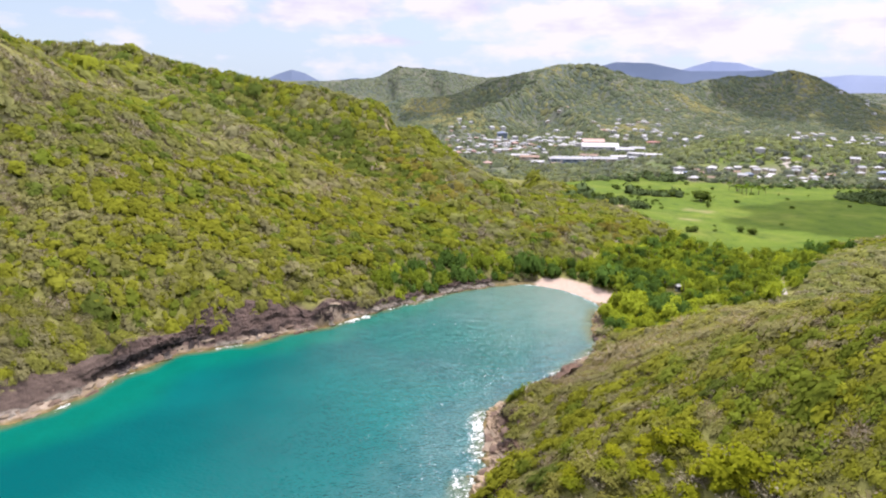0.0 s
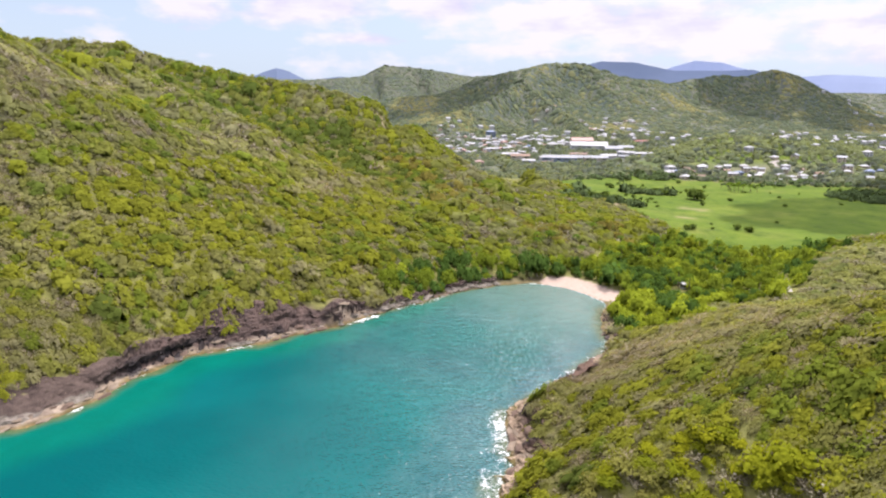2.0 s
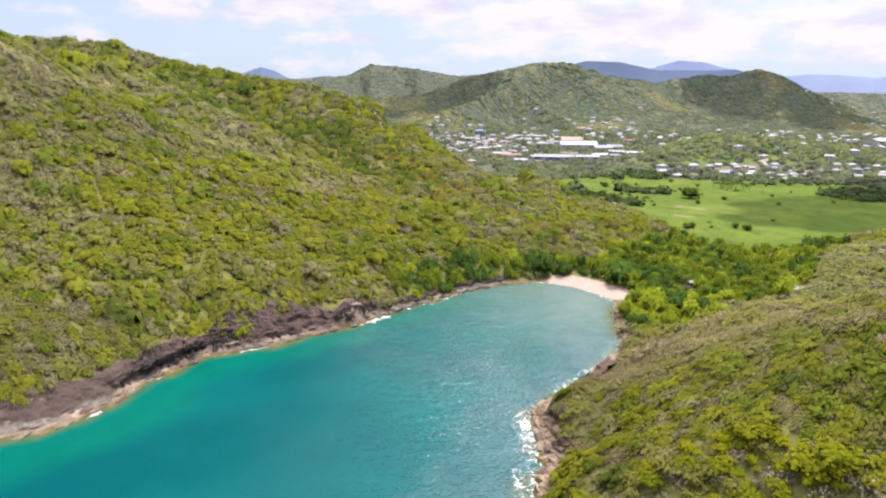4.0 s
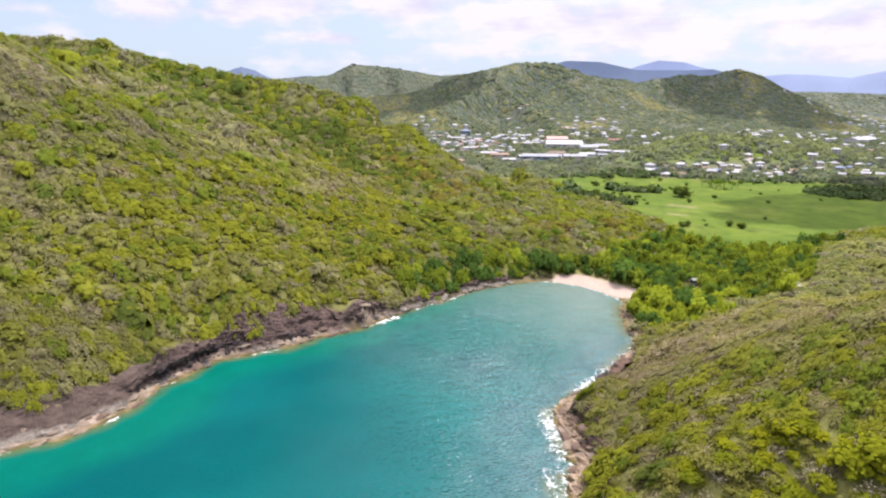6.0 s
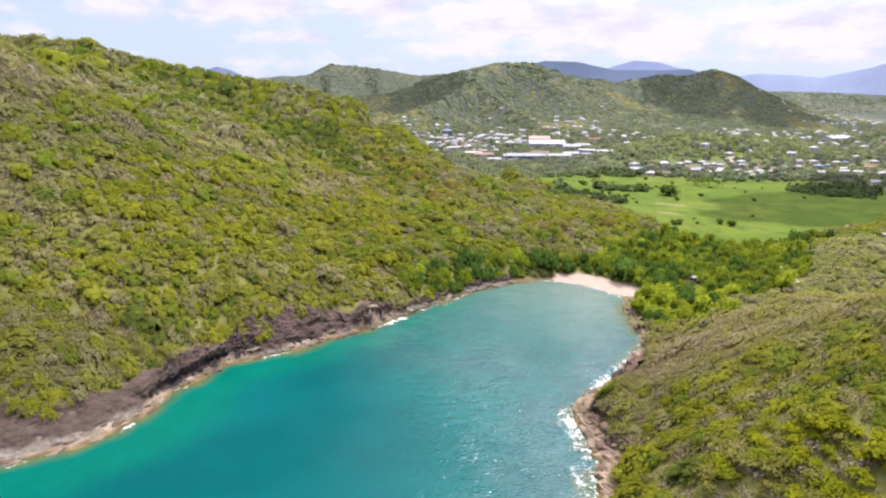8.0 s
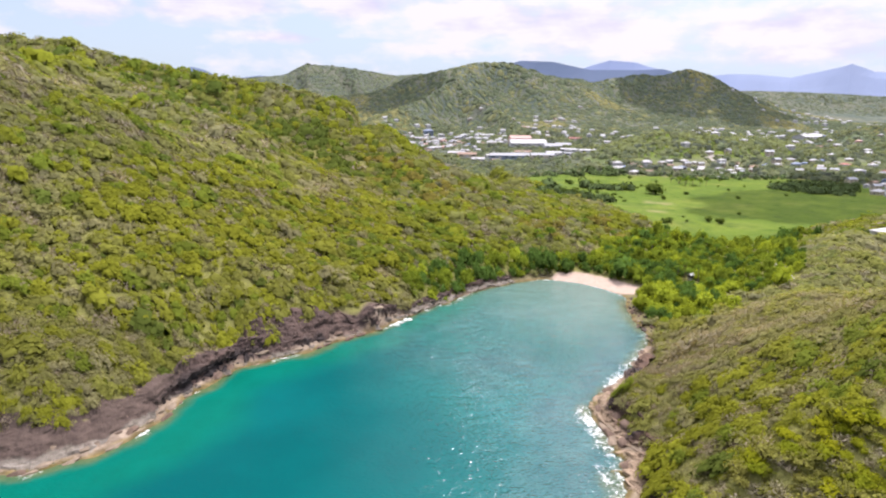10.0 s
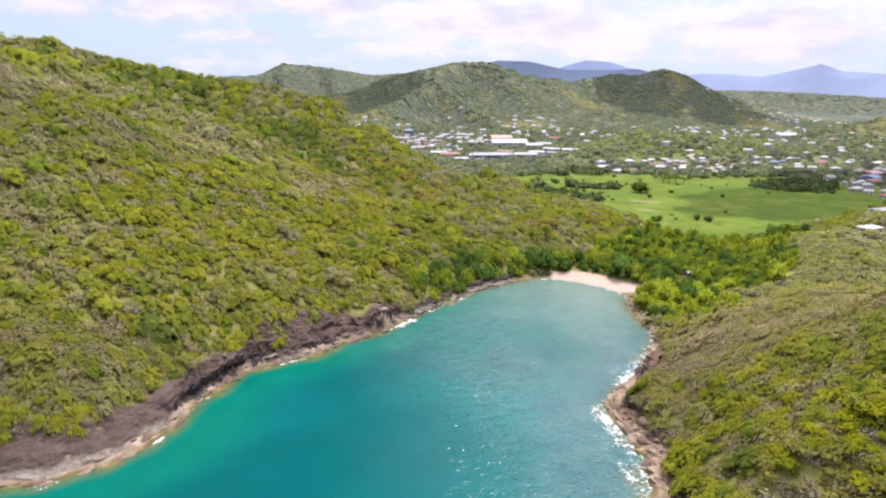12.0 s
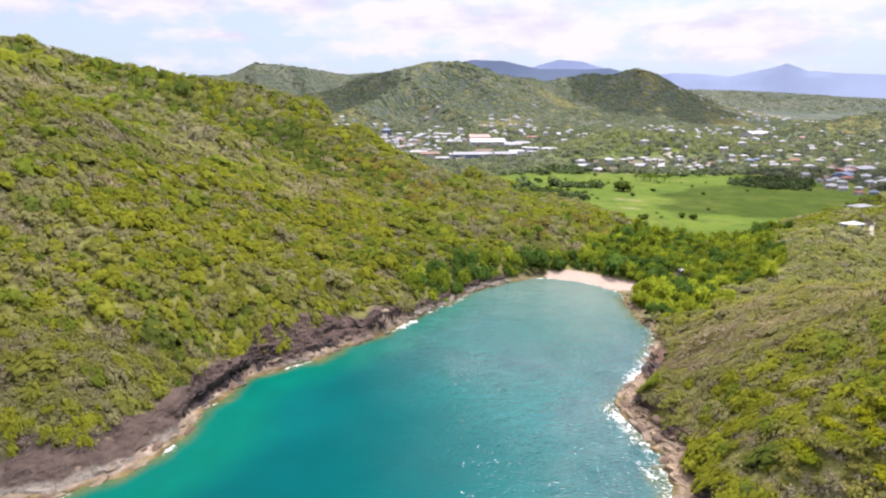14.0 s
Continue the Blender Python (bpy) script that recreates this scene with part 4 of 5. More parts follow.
PALM_LEAF = foliage("palm_leaves", own=((0.13, 0.19, 0.02), (0.085, 0.14, 0.018)))
FRONDS = [mesh_of("fronds", frond_quads(rng), PALM_LEAF) for _ in range(3)]


def palm_trunk():
    out, last = [], (np.zeros(3), 0.2)
    for j in range(1, 6):
        nxt = (np.array([0.05 * j * j * 0.5, 0, 1.3 * j]), 0.2 - 0.018 * j)
        for k in range(6):
            a0, a1 = 1.0472 * k, 1.0472 * (k + 1)
            e0, e1 = np.array([math.cos(a0), math.sin(a0), 0]), np.array([math.cos(a1), math.sin(a1), 0])
            out.append([last[0] + e0 * last[1], last[0] + e1 * last[1], nxt[0] + e1 * nxt[1], nxt[0] + e0 * nxt[1]])
        last = nxt
    return np.array(out), last[0]


palm_q, palm_top = palm_trunk()
PALM_TRUNK = mesh_of("trunk", palm_q, BARK)
palm_at = np.concatenate([np.c_[rng.uniform(78, 150, 26), rng.uniform(300, 352, 26)], np.c_[rng.uniform(70, 105, 12), rng.uniform(246, 292, 12)], np.c_[rng.uniform(276, 298, 16), rng.uniform(592, 626, 16)], np.c_[rng.uniform(40, 85, 8), rng.uniform(305, 330, 8)]])
palm_at = palm_at[to_line(palm_at[:, 0], palm_at[:, 1], SAND) > 13]
for n, (x, y) in enumerate(palm_at):
    top = root_of("palm_tree", "slender coconut palm with drooping green fronds", "palm tree", "palms")
    top.matrix_basis = on_ground(x, y, n * 77.0, 0.2) @ Matrix.Diagonal((1, 1, rng.uniform(0.85, 1.3), 1))
    for kid, me, loc in (("trunk", PALM_TRUNK, (0, 0, 0)), ("fronds", FRONDS[n % 3], palm_top)):
        ob = new(kid, me)
        ob.parent, ob.location = top, loc


# Boulders and ledges along the water
def rock_mesh(name, seed, flat, mat):
    r = np.random.default_rng(seed)
    q = ball(2)
    p = q.reshape(-1, 3)
    # broken faces: cut the lump by a few planes
    for _ in range(9):
        cut = unit(r.normal(size=3))
        reach = r.uniform(0.55, 0.85)
        over_by = np.maximum(p @ cut - reach, 0)
        p = p - over_by[:, None] * cut
    p = p * np.array([1.0, 0.75, flat])
    return mesh_of(name, p.reshape(-1, 4, 3), mat)


DARK_ROCKS = [rock_mesh("boulder", k, 0.7, ROCK_DARK) for k in range(5)]
BROWN_ROCKS = [rock_mesh("boulder", 20 + k, 0.65, ROCK_BROWN) for k in range(4)]
PALE_ROCKS = [rock_mesh("boulder", 10 + k, 0.42, ROCK_PALE) for k in range(5)]


def along(line, gap):
    """Places along a line with the way that it runs there, in degrees."""
    out, carry = [], 0.0
    for a, b in zip(line, line[1:]):
        ln = math.hypot(b[0] - a[0], b[1] - a[1])
        s = carry
        while s < ln:
            out.append((a[0] + (b[0] - a[0]) * s / ln, a[1] + (b[1] - a[1]) * s / ln, math.degrees(math.atan2(b[1] - a[1], b[0] - a[0]))))
            s += gap
        carry = s - ln
    return out


stones = random.Random(9)


def boulders(line, gap, reach, size, shapes, label, group, stretch=1.0, sink=0.12):
    for x, y, way in along(line, gap):
        off, a = stones.uniform(*reach), radians(way + 90)
        px, py = x + math.cos(a) * off + stones.uniform(-1, 1), y + math.sin(a) * off + stones.uniform(-1, 1)
        s = stones.uniform(*size)
        ob = tagged(new("boulder", stones.choice(shapes)), label, "boulder", group)
        ob.matrix_basis = on_ground(px, py, way + stones.uniform(-30, 30) / stretch, sink * s) @ pose(0, 0, 0, stones.uniform(-12, 12), stones.uniform(-12, 12)) @ Matrix.Diagonal((s * stretch, s, s, 1))


boulders(WEST_WATERLINE, 3.2, (0.2, 3.0), (0.6, 1.9), PALE_ROCKS + BROWN_ROCKS, "weathered ledge stone at the waterline", "ledge stones of the west shore", 1.6, 0.2)
boulders(COVE_EAST, 0.9, (-0.6, 4.6), (0.5, 1.6), [PALE_ROCKS[0]] + DARK_ROCKS + BROWN_ROCKS, "brown sea-worn boulder on the cove's rocky edge", "boulders of the cove")
boulders(EAST_POINT, 1.3, (-1.0, 4.5), (0.8, 2.4), PALE_ROCKS + BROWN_ROCKS[:2], "tan layered rock slab washed by surf", "slabs of the east shore", 1.4, 0.2)


def volume_noise(p, size, seed):
    """Noise about zero at places in space."""
    k = 1.0 / size
    return np.array([noise.fractal((x * k + seed, y * k, z * k), 0.7, 2.1, 4) for x, y, z in p])


def sea_cliff(line, step_m, profile, strata, label, mat, rough):
    """A broken rock face along a line; profile(x, y) gives its section: metres inland and height, point by point."""
    rows, places = [], along(line, step_m)
    ways = np.array([w for _, _, w in places])
    ways = np.degrees(np.unwrap(np.radians(ways)))
    ways = np.convolve(np.pad(ways, 8, mode="edge"), np.ones(17) / 17, "valid")
    for (x, y, _), way in zip(places, ways):
        a = radians(way + 90)
        nx, ny = math.cos(a), math.sin(a)
        sec = np.array(profile(x, y))
        run = np.r_[0, np.cumsum(np.hypot(*np.diff(sec, axis=0).T))]
        u = np.linspace(0, run[-1], 30)
        off, z = np.interp(u, run, sec[:, 0]), np.interp(u, run, sec[:, 1])
        rows.append(np.c_[x + nx * off, y + ny * off, z, np.full(30, nx), np.full(30, ny)])
    g = np.array(rows)
    p = g[..., :3].reshape(-1, 3)
    # the face stands clear of the soil behind it and dips under it at the back
    soil_z = height(p[:, 0], p[:, 1])[0]
    bury = np.tile(np.r_[np.full(26, 0.35), 0.1, -0.2, -0.6, -1.2], len(rows))
    p[:, 2] = np.where(np.tile(np.arange(30), len(rows)) > 5, np.maximum(p[:, 2], soil_z + bury), p[:, 2])
    out = np.c_[-g[..., 3].ravel(), -g[..., 4].ravel(), np.full(len(p), 0.7)]
    push = (volume_noise(p * np.array([1, 1, 1.6]), 5.0, 3.0) + volume_noise(p * np.array([1, 1, 2.2]), 1.5, 9.0) * 0.55) * rough(p[:, 0])
    fade = np.tile(np.r_[0.2, 0.4, np.full(24, 1.0), 0.8, 0.6, 0.4, 0.2], len(rows))
    p = p + out * (push * fade)[:, None]
    me = quad_mesh("sea_cliff", p, grid_quads(30, len(rows)))
    colour_layer(me, "strata", np.clip(strata(p[:, 0], p[:, 1], p[:, 2]), -1, 1))
    me.materials.append(mat)
    return tagged(new("sea_cliff", me), label, "cliff", kind="structure")


# sections of the west shore: a broad tilted slab, a dark overhang, a tall brown slope, a low broken edge
SECTIONS = np.array([
    [(-1.2, -0.9), (0.2, 0.2), (1.8, 0.5), (2.3, 0.7), (4.6, 1.3), (5.2, 1.9), (8.0, 3.2), (11.0, 5.2), (13.0, 6.3), (15.0, 6.0)],
    [(-1.2, -0.9), (0.2, 0.3), (1.5, 0.6), (2.8, 0.8), (4.3, 1.0), (4.1, 2.2), (2.9, 3.2), (3.4, 4.6), (5.2, 5.7), (8.0, 5.9)],
    [(-1.2, -0.9), (0.2, 0.3), (1.2, 0.8), (2.6, 1.1), (3.3, 2.0), (4.4, 3.6), (7.0, 5.6), (10.0, 7.6), (13.0, 9.3), (15.0, 9.2)],
    [(-1.2, -0.9), (0.2, 0.3), (1.0, 0.7), (2.2, 1.0), (2.9, 1.3), (2.5, 2.3), (3.4, 2.9), (4.8, 3.2), (5.5, 3.1), (6.5, 3.0)]])


def west_parts(x, y):
    """How much of each section the west shore has at a place."""
    x = x + 3.5 * smooth_noise(x, y, 12, 94, 2)
    slab, brown_end, brown_start = step(-98, -104, x), step(-50, -40, x), step(-88, -78, x)
    caves = 0.8 * step(0.1, 0.5, smooth_noise(x, y, 9, 95, 2)) * (1 - brown_end)
    brown = brown_start * (1 - brown_end)
    return np.array([slab, (1 - slab) * (1 - brown_start) + caves * brown, brown * (1 - caves), brown_end])


def west_section(x, y):
    w = west_parts(np.array([x]), np.array([y]))[:, 0]
    sec = np.tensordot(w, SECTIONS, 1)
    rise = 1 + 0.3 * float(smooth_noise(np.array([x]), np.array([y]), 7, 92, 3)[0])
    sec[3:, 1] = sec[3, 1] + (sec[3:, 1] - sec[3, 1]) * rise
    sec[2:6, 0] += 1.3 * float(smooth_noise(np.array([x]), np.array([y]), 6, 91, 3)[0])
    sec[:6, 0] += 1.6 * float(smooth_noise(np.array([x]), np.array([y]), 8, 98, 3)[0]) + 0.2
    return sec


def west_strata(x, y, z):
    slab, cave, brown, low = west_parts(x, y)
    # second value blackens rock below the overhang's lip, shade put into the colour
    return np.c_[np.clip(slab + 0.25 * low, 0, 1), np.clip(cave * step(5.5, 3.0, z) + 0.12 * low, 0, 1), 0.6 * slab - 0.6 * cave - 0.1 * brown + 0.7 * low]


def east_section(x, y):
    a, b = np.array([x]), np.array([y])
    lip = 3.6 - 2.2 * float(step(168, 178, b)[0]) + 1.4 * float(smooth_noise(a, b, 7, 93, 2)[0])
    out = 1.2 * float(smooth_noise(a, b, 5, 96, 2)[0]) + 1.6 * float(smooth_noise(a, b, 13, 99, 2)[0])
    low = 1 - 0.75 * float(step(182, 194, b)[0])
    return [(d, h * (low if h > 0.5 else 1)) for d, h in [(-1.8 + out, -0.9), (-0.2 + out, 0.2), (1.0 + out * 0.5, 0.5), (1.3 + out * 0.5, 1.0), (lip, 1.5), (lip + 0.2, 2.0), (lip + 1.8, 2.4), (lip + 1.7, 3.5), (lip + 2.6, 4.5), (lip + 4.6, 4.3)]]


def east_strata(x, y, z):
    return np.c_[np.zeros(len(x)), 0.8 * step(0.0, 0.5, smooth_noise(x, y, 7, 97, 2)) * step(1.2, 2.6, z), np.zeros(len(x))]


sea_cliff(WEST_WATERLINE, 0.5, west_section, west_strata, "dark basalt sea cliff above a pale ledge", CLIFF_WEST, lambda x: 1.05 - 0.75 * step(-97, -104, x) - 0.45 * step(-81, -74, x) * step(-44, -50, x))
sea_cliff(EAST_POINT, 0.45, east_section, east_strata, "tan layered rock ledges under the scrub", CLIFF_EAST, lambda x: 0.8)


# Houses and sheds
def gable(bm, w, d, z, rise, over=0.6, thick=0.22):
    w, d = w / 2 + over, d / 2 + over
    ring = [(-w, -d, z), (w, -d, z), (w, 0, z + rise), (w, d, z), (-w, d, z), (-w, 0, z + rise)]
    low = [bm.verts.new(p) for p in ring]
    top = [bm.verts.new((x, y, zz + thick)) for x, y, zz in ring]
    for a, b, c, e in ((0, 1, 2, 5), (5, 2, 3, 4)):
        bm.faces.new([top[i] for i in (a, b, c, e)])
        bm.faces.new([low[i] for i in (e, c, b, a)])
    for i in range(6):
        j = (i + 1) % 6
        bm.faces.new([low[i], low[j], top[j], top[i]])


def hip(bm, w, d, z, rise, over=0.7, thick=0.22):
    w, d = w / 2 + over, d / 2 + over
    r = max(w - d, 0.3)
    eave = [(-w, -d), (w, -d), (w, d), (-w, d)]
    low = [bm.verts.new((x, y, z)) for x, y in eave]
    top = [bm.verts.new((x, y, z + thick)) for x, y in eave]
    a, b = bm.verts.new((-r, 0, z + rise)), bm.verts.new((r, 0, z + rise))
    bm.faces.new(low[::-1])
    for i in range(4):
        j = (i + 1) % 4
        bm.faces.new([low[i], low[j], top[j], top[i]])
    bm.faces.new([top[0], top[1], b, a])
    bm.faces.new([top[2], top[3], a, b])
    bm.faces.new([top[1], top[2], b])
    bm.faces.new([top[3], top[0], a])


def house(w, d, h, wall_mat, roof_mat, roof="hip", storeys=1, label="", name="house", group="houses of the town", rise=None, sills=False):
    top = root_of(name, label, "house", group)
    bm = bmesh.new()
    box(bm, -w / 2, w / 2, -d / 2, d / 2, -3.5, h)
    part("wall", bm, wall_mat, top)
    bm = bmesh.new()
    (hip if roof == "hip" else gable)(bm, w, d, h, rise or d * 0.26)
    if roof == "gable":
        for s in (-1, 1):
            v = [bm.verts.new(p) for p in ((s * w / 2, -d / 2, h), (s * w / 2, d / 2, h), (s * w / 2, 0, h + (rise or d * 0.26) * 0.97))]
            bm.faces.new(v)
    roof_part = part("roof", bm, roof_mat, top)
    bm = bmesh.new()
    long, peak = (w / 2 + 0.6) if roof == "gable" else max(w / 2 - d / 2, 0.3), h + (rise or d * 0.26)
    box(bm, -long, long, -0.16, 0.16, peak - 0.05, peak + (0.28 if roof == "gable" else 0.1))
    part("ridge_cap", bm, roof_mat, roof_part)
    for level in range(storeys):
        z = 0.9 + 2.9 * level
        for side in (-1, 1):
            count = max(2, int(w / 3.4))
            for k in range(count):
                x = (k + 0.5) / count * w - w / 2
                if level == 0 and side == -1 and k == count // 2:
                    bm = bmesh.new()
                    box(bm, x - 0.5, x + 0.5, side * d / 2 - 0.06, side * d / 2 + 0.06, 0.0, 2.1)
                    part("door", bm, DOOR, top)
                    continue
                bm = bmesh.new()
                box(bm, x - 0.65, x + 0.65, side * d / 2 - 0.05, side * d / 2 + 0.05, z, z + 1.2)
                pane = part("window", bm, GLASS, top)
                if sills:
                    bm = bmesh.new()
                    box(bm, x - 0.75, x + 0.75, side * d / 2 - 0.14, side * d / 2 + 0.14, z - 0.12, z - 0.004)
                    part("sill", bm, CONCRETE, pane)
            bm = bmesh.new()
            box(bm, side * w / 2 - 0.05, side * w / 2 + 0.05, -0.7, 0.7, z, z + 1.2)
            part("window", bm, GLASS, top)
    return top


HOUSES = [house(11, 8, 3.2, WALL_CREAM, ROOF_WHITE, label="cream bungalow with a white hipped metal roof"),
          house(9, 7, 3.0, WALL_WHITE, ROOF_WHITE, "gable", label="small white house with a white gabled roof"),
          house(12, 9, 6.0, WALL_WHITE, ROOF_WHITE, storeys=2, label="two-storey white house with a white hipped roof"),
          house(11, 8, 3.2, WALL_PINK, ROOF_PINK, label="pink bungalow with a faded red roof"),
          house(10, 8, 5.8, WALL_CREAM, ROOF_GREY, "gable", 2, label="two-storey cream house with a grey gabled roof"),
          house(10, 7.5, 3.1, WALL_BLUE_AND_SHADE, ROOF_BLUE, label="pale blue house with a blue-grey hipped roof"),
          house(9, 7, 3.0, WALL_CREAM, ROOF_RUST, "gable", label="small cream house with a rusty gabled roof"),
          house(12, 8, 3.3, WALL_WHITE, ROOF_RED, label="white bungalow with a red hipped roof")]
placed = {}


def settle(kind, x, y, turn, scale=1.0):
    scale *= 0.85
    m = on_ground(x, y, turn) @ Matrix.Diagonal((scale, scale, scale, 1))
    if kind in placed:
        top = copy_thing(HOUSES[kind], on_ground(x, y, turn))
        top.matrix_basis = m
    else:
        top = HOUSES[kind]
        top.matrix_basis = m
        placed[kind] = top
    BUILT.append((x, y))


BUILT = []
HILLSIDE = [(7, 1303), (28, 1309), (63, 1227), (69, 1278), (88, 1202), (33, 1443), (67, 1361), (84, 1348), (154, 1412), (121, 1272), (120, 1158),
            (91, 1109), (60, 882), (48, 1110), (143, 1316), (152, 1266), (160, 1300), (172, 1295), (178, 1269), (199, 1343), (210, 1282), (287, 1432),
            (216, 1273), (286, 1637), (258, 1636), (310, 1666), (379, 1578), (383, 1556), (414, 1489), (386, 1391), (478, 1665), (504, 1710)]
UPPER = [(519, 1686), (495, 1558), (454, 1486), (466, 1663), (389, 1718), (398, 1542), (585, 1495), (558, 1391), (470, 1265), (465, 1759), (611, 1816)]
VILLAS = [(409, 844), (428, 815), (454, 814), (514, 874), (479, 890), (510, 807), (490, 763), (567, 844)]
ROWS = [(294, 757), (319, 771), (336, 764), (371, 775), (380, 765), (402, 743), (393, 708), (410, 716), (349, 652), (293, 739), (311, 734),
        (349, 771), (379, 749), (388, 722), (366, 686), (385, 688), (395, 689), (859, 1500), (815, 1490), (898, 1437), (905, 1380)]
EASTSIDE = [(534, 619), (607, 668), (446, 535), (425, 478), (524, 565), (412, 481), (843, 1040), (777, 944), (757, 869), (737, 807), (512, 688), (526, 757),
            (565, 778), (480, 746), (571, 743), (600, 731), (615, 823), (615, 789), (569, 676), (655, 694), (490, 573), (473, 529), (440, 545), (1401, 1675), (1396, 1841)]
pick = random.Random(5)
for group, kinds, scale in ((HILLSIDE, (0, 1, 2, 3, 4, 6, 0, 1, 0, 6, 1), 1.05), (UPPER, (0, 1, 2, 0), 1.2), (VILLAS, (2, 4, 2, 0), 1.05), (ROWS, (0, 1, 0, 1, 6, 4), 0.85), (EASTSIDE, (0, 1, 2, 3, 4, 5, 7, 1, 0), 0.95)):
    for x, y in group:
        settle(pick.choice(kinds), x, y, pick.uniform(-40, 40), scale * pick.uniform(0.85, 1.2))
# looser quarters between the known houses; the farthest are joined into one
QUARTERS = [(90, 1240, 90, 170, 52), (350, 735, 90, 38, 18), (560, 720, 110, 70, 22), (480, 545, 60, 50, 16), (760, 1000, 160, 160, 34), (640, 1180, 150, 120, 12)]
FAR_QUARTERS = [(210, 1370, 110, 100, 30), (150, 1480, 130, 90, 8), (460, 1580, 110, 170, 24), (1000, 1450, 260, 200, 64), (1500, 1900, 300, 250, 50), (700, 1350, 200, 90, 24)]


def plots(quarters):
    """Places of houses, none too close to another."""
    for cx, cy, rx, ry, count in quarters:
        made = 0
        for _ in range(count * 6):
            x, y = cx + pick.uniform(-rx, rx), cy + pick.uniform(-ry, ry)
            if made < count and min(math.hypot(x - a, y - b) for a, b in BUILT) > 14:
                made += 1
                yield x, y


for x, y in plots(QUARTERS):
    settle(pick.choice((0, 0, 1, 1, 2, 3, 4, 6, 0, 1, 6, 2, 5)), x, y, pick.uniform(-50, 50), pick.uniform(0.85, 1.25))

far_bm = bmesh.new()
FAR_SKINS = [(WALL_WHITE, ROOF_WHITE), (WALL_CREAM, ROOF_WHITE), (WALL_CREAM, ROOF_GREY), (WALL_PINK, ROOF_PINK), (WALL_CREAM, ROOF_RUST), (WALL_BLUE_AND_SHADE, ROOF_BLUE)]
for x, y in plots(FAR_QUARTERS):
    BUILT.append((x, y))
    w, d, storeys = pick.uniform(8, 13), pick.uniform(6.5, 9), pick.choice((1, 1, 1, 2))
    skin, h = pick.choice((0, 0, 0, 1, 1, 2, 3, 4, 5)), 3.1 * storeys
    kinds_at = []
    one = bmesh.new()
    box(one, -w / 2, w / 2, -d / 2, d / 2, -3.5, h)
    kinds_at += [2 * skin] * 6
    (hip if pick.random() < 0.6 else gable)(one, w, d, h, d * 0.26)
    kinds_at += [2 * skin + 1] * (len(one.faces) - len(kinds_at))
    for level in range(storeys):
        for side in (-1, 1):
            for k in (-0.3, 0.0, 0.3):
                box(one, k * w - 0.6, k * w + 0.6, side * d / 2 - 0.06, side * d / 2 + 0.06, 0.9 + 3.1 * level, 2.1 + 3.1 * level)
                kinds_at += [2 * len(FAR_SKINS)] * 6
    for f, k in zip(one.faces, kinds_at):
        f.material_index = k
    bmesh.ops.transform(one, matrix=on_ground(x, y, pick.uniform(-50, 50)), verts=one.verts)
    piece = bpy.data.meshes.new("plot")
    one.to_mesh(piece)
    one.free()
    far_bm.from_mesh(piece)
    bpy.data.meshes.remove(piece)
far_houses = part("far_houses", far_bm, WALL_WHITE)
far_houses.data.materials.clear()
for skin in FAR_SKINS:
    for m in skin:
        far_houses.data.materials.append(m)
far_houses.data.materials.append(GLASS)
tagged(far_houses, "pale houses with metal roofs scattered over the far slopes", "houses", kind="stuff")


def shed(x, y, w, d, h, turn, wall_mat, roof_mat, label, rise=None):
    top = root_of("warehouse", label, "warehouse", "sheds of the industrial estate")
    bm = bmesh.new()
    box(bm, -w / 2, w / 2, -d / 2, d / 2, -1.5, h)
    part("wall", bm, wall_mat, top)
    bm = bmesh.new()
    gable(bm, w, d, h, rise or d * 0.14, 0.5, 0.3)
    for s in (-1, 1):
        v = [bm.verts.new(p) for p in ((s * w / 2, -d / 2, h), (s * w / 2, d / 2, h), (s * w / 2, 0, h + (rise or d * 0.14) * 0.97))]
        bm.faces.new(v)
    roof_part = part("roof", bm, roof_mat, top)
    peak = h + (rise or d * 0.14)
    bm = bmesh.new()
    box(bm, -w / 2 - 0.5, w / 2 + 0.5, -0.35, 0.35, peak - 0.05, peak + 0.42)
    part("ridge_vent", bm, ROOF_GREY, roof_part)
    count = max(2, int(w / 9))
    for k in range(count):
        cx = (k + 0.5) / count * w - w / 2
        bm = bmesh.new()
        if k % 3 == 1:
            box(bm, cx - 2, cx + 2, -d / 2 - 0.08, -d / 2 + 0.05, 0, 4.2)
            part("shutter_door", bm, CONCRETE, top)
        else:
            box(bm, cx - 2.8, cx + 2.8, -d / 2 - 0.05, -d / 2 + 0.05, h * 0.55, h * 0.55 + 1.3)
            part("window", bm, GLASS, top)
    top.matrix_basis = on_ground(x, y, turn)
    BUILT.append((x, y))
    BUILT.append((x + w * 0.35, y))
    BUILT.append((x - w * 0.35, y))


shed(285, 1196, 66, 44, 7.5, -9, WALL_WHITE, ROOF_WHITE, "long white warehouse with a pale metal roof")
shed(284, 1248, 40, 34, 13, -6, WALL_PINK, ROOF_PINK, "large warehouse with a faded red roof")
shed(312, 1130, 30, 28, 6, -9, WALL_WHITE, ROOF_GREY, "pale grey warehouse with a metal roof")
shed(348, 1180, 28, 22, 5, -9, WALL_WHITE, ROOF_GREY, "low grey-roofed store beside the warehouse")
shed(432, 1347, 28, 14, 3.6, -8, WALL_CREAM, ROOF_RED, "low building with a red roof beside the road")
shed(238, 1266, 32, 13, 3.6, -6, WALL_CREAM, ROOF_WHITE, "low cream shed with a white roof")
shed(100, 1347, 20, 12, 3.6, -6, WALL_WHITE, ROOF_WHITE, "low white shed below the houses")
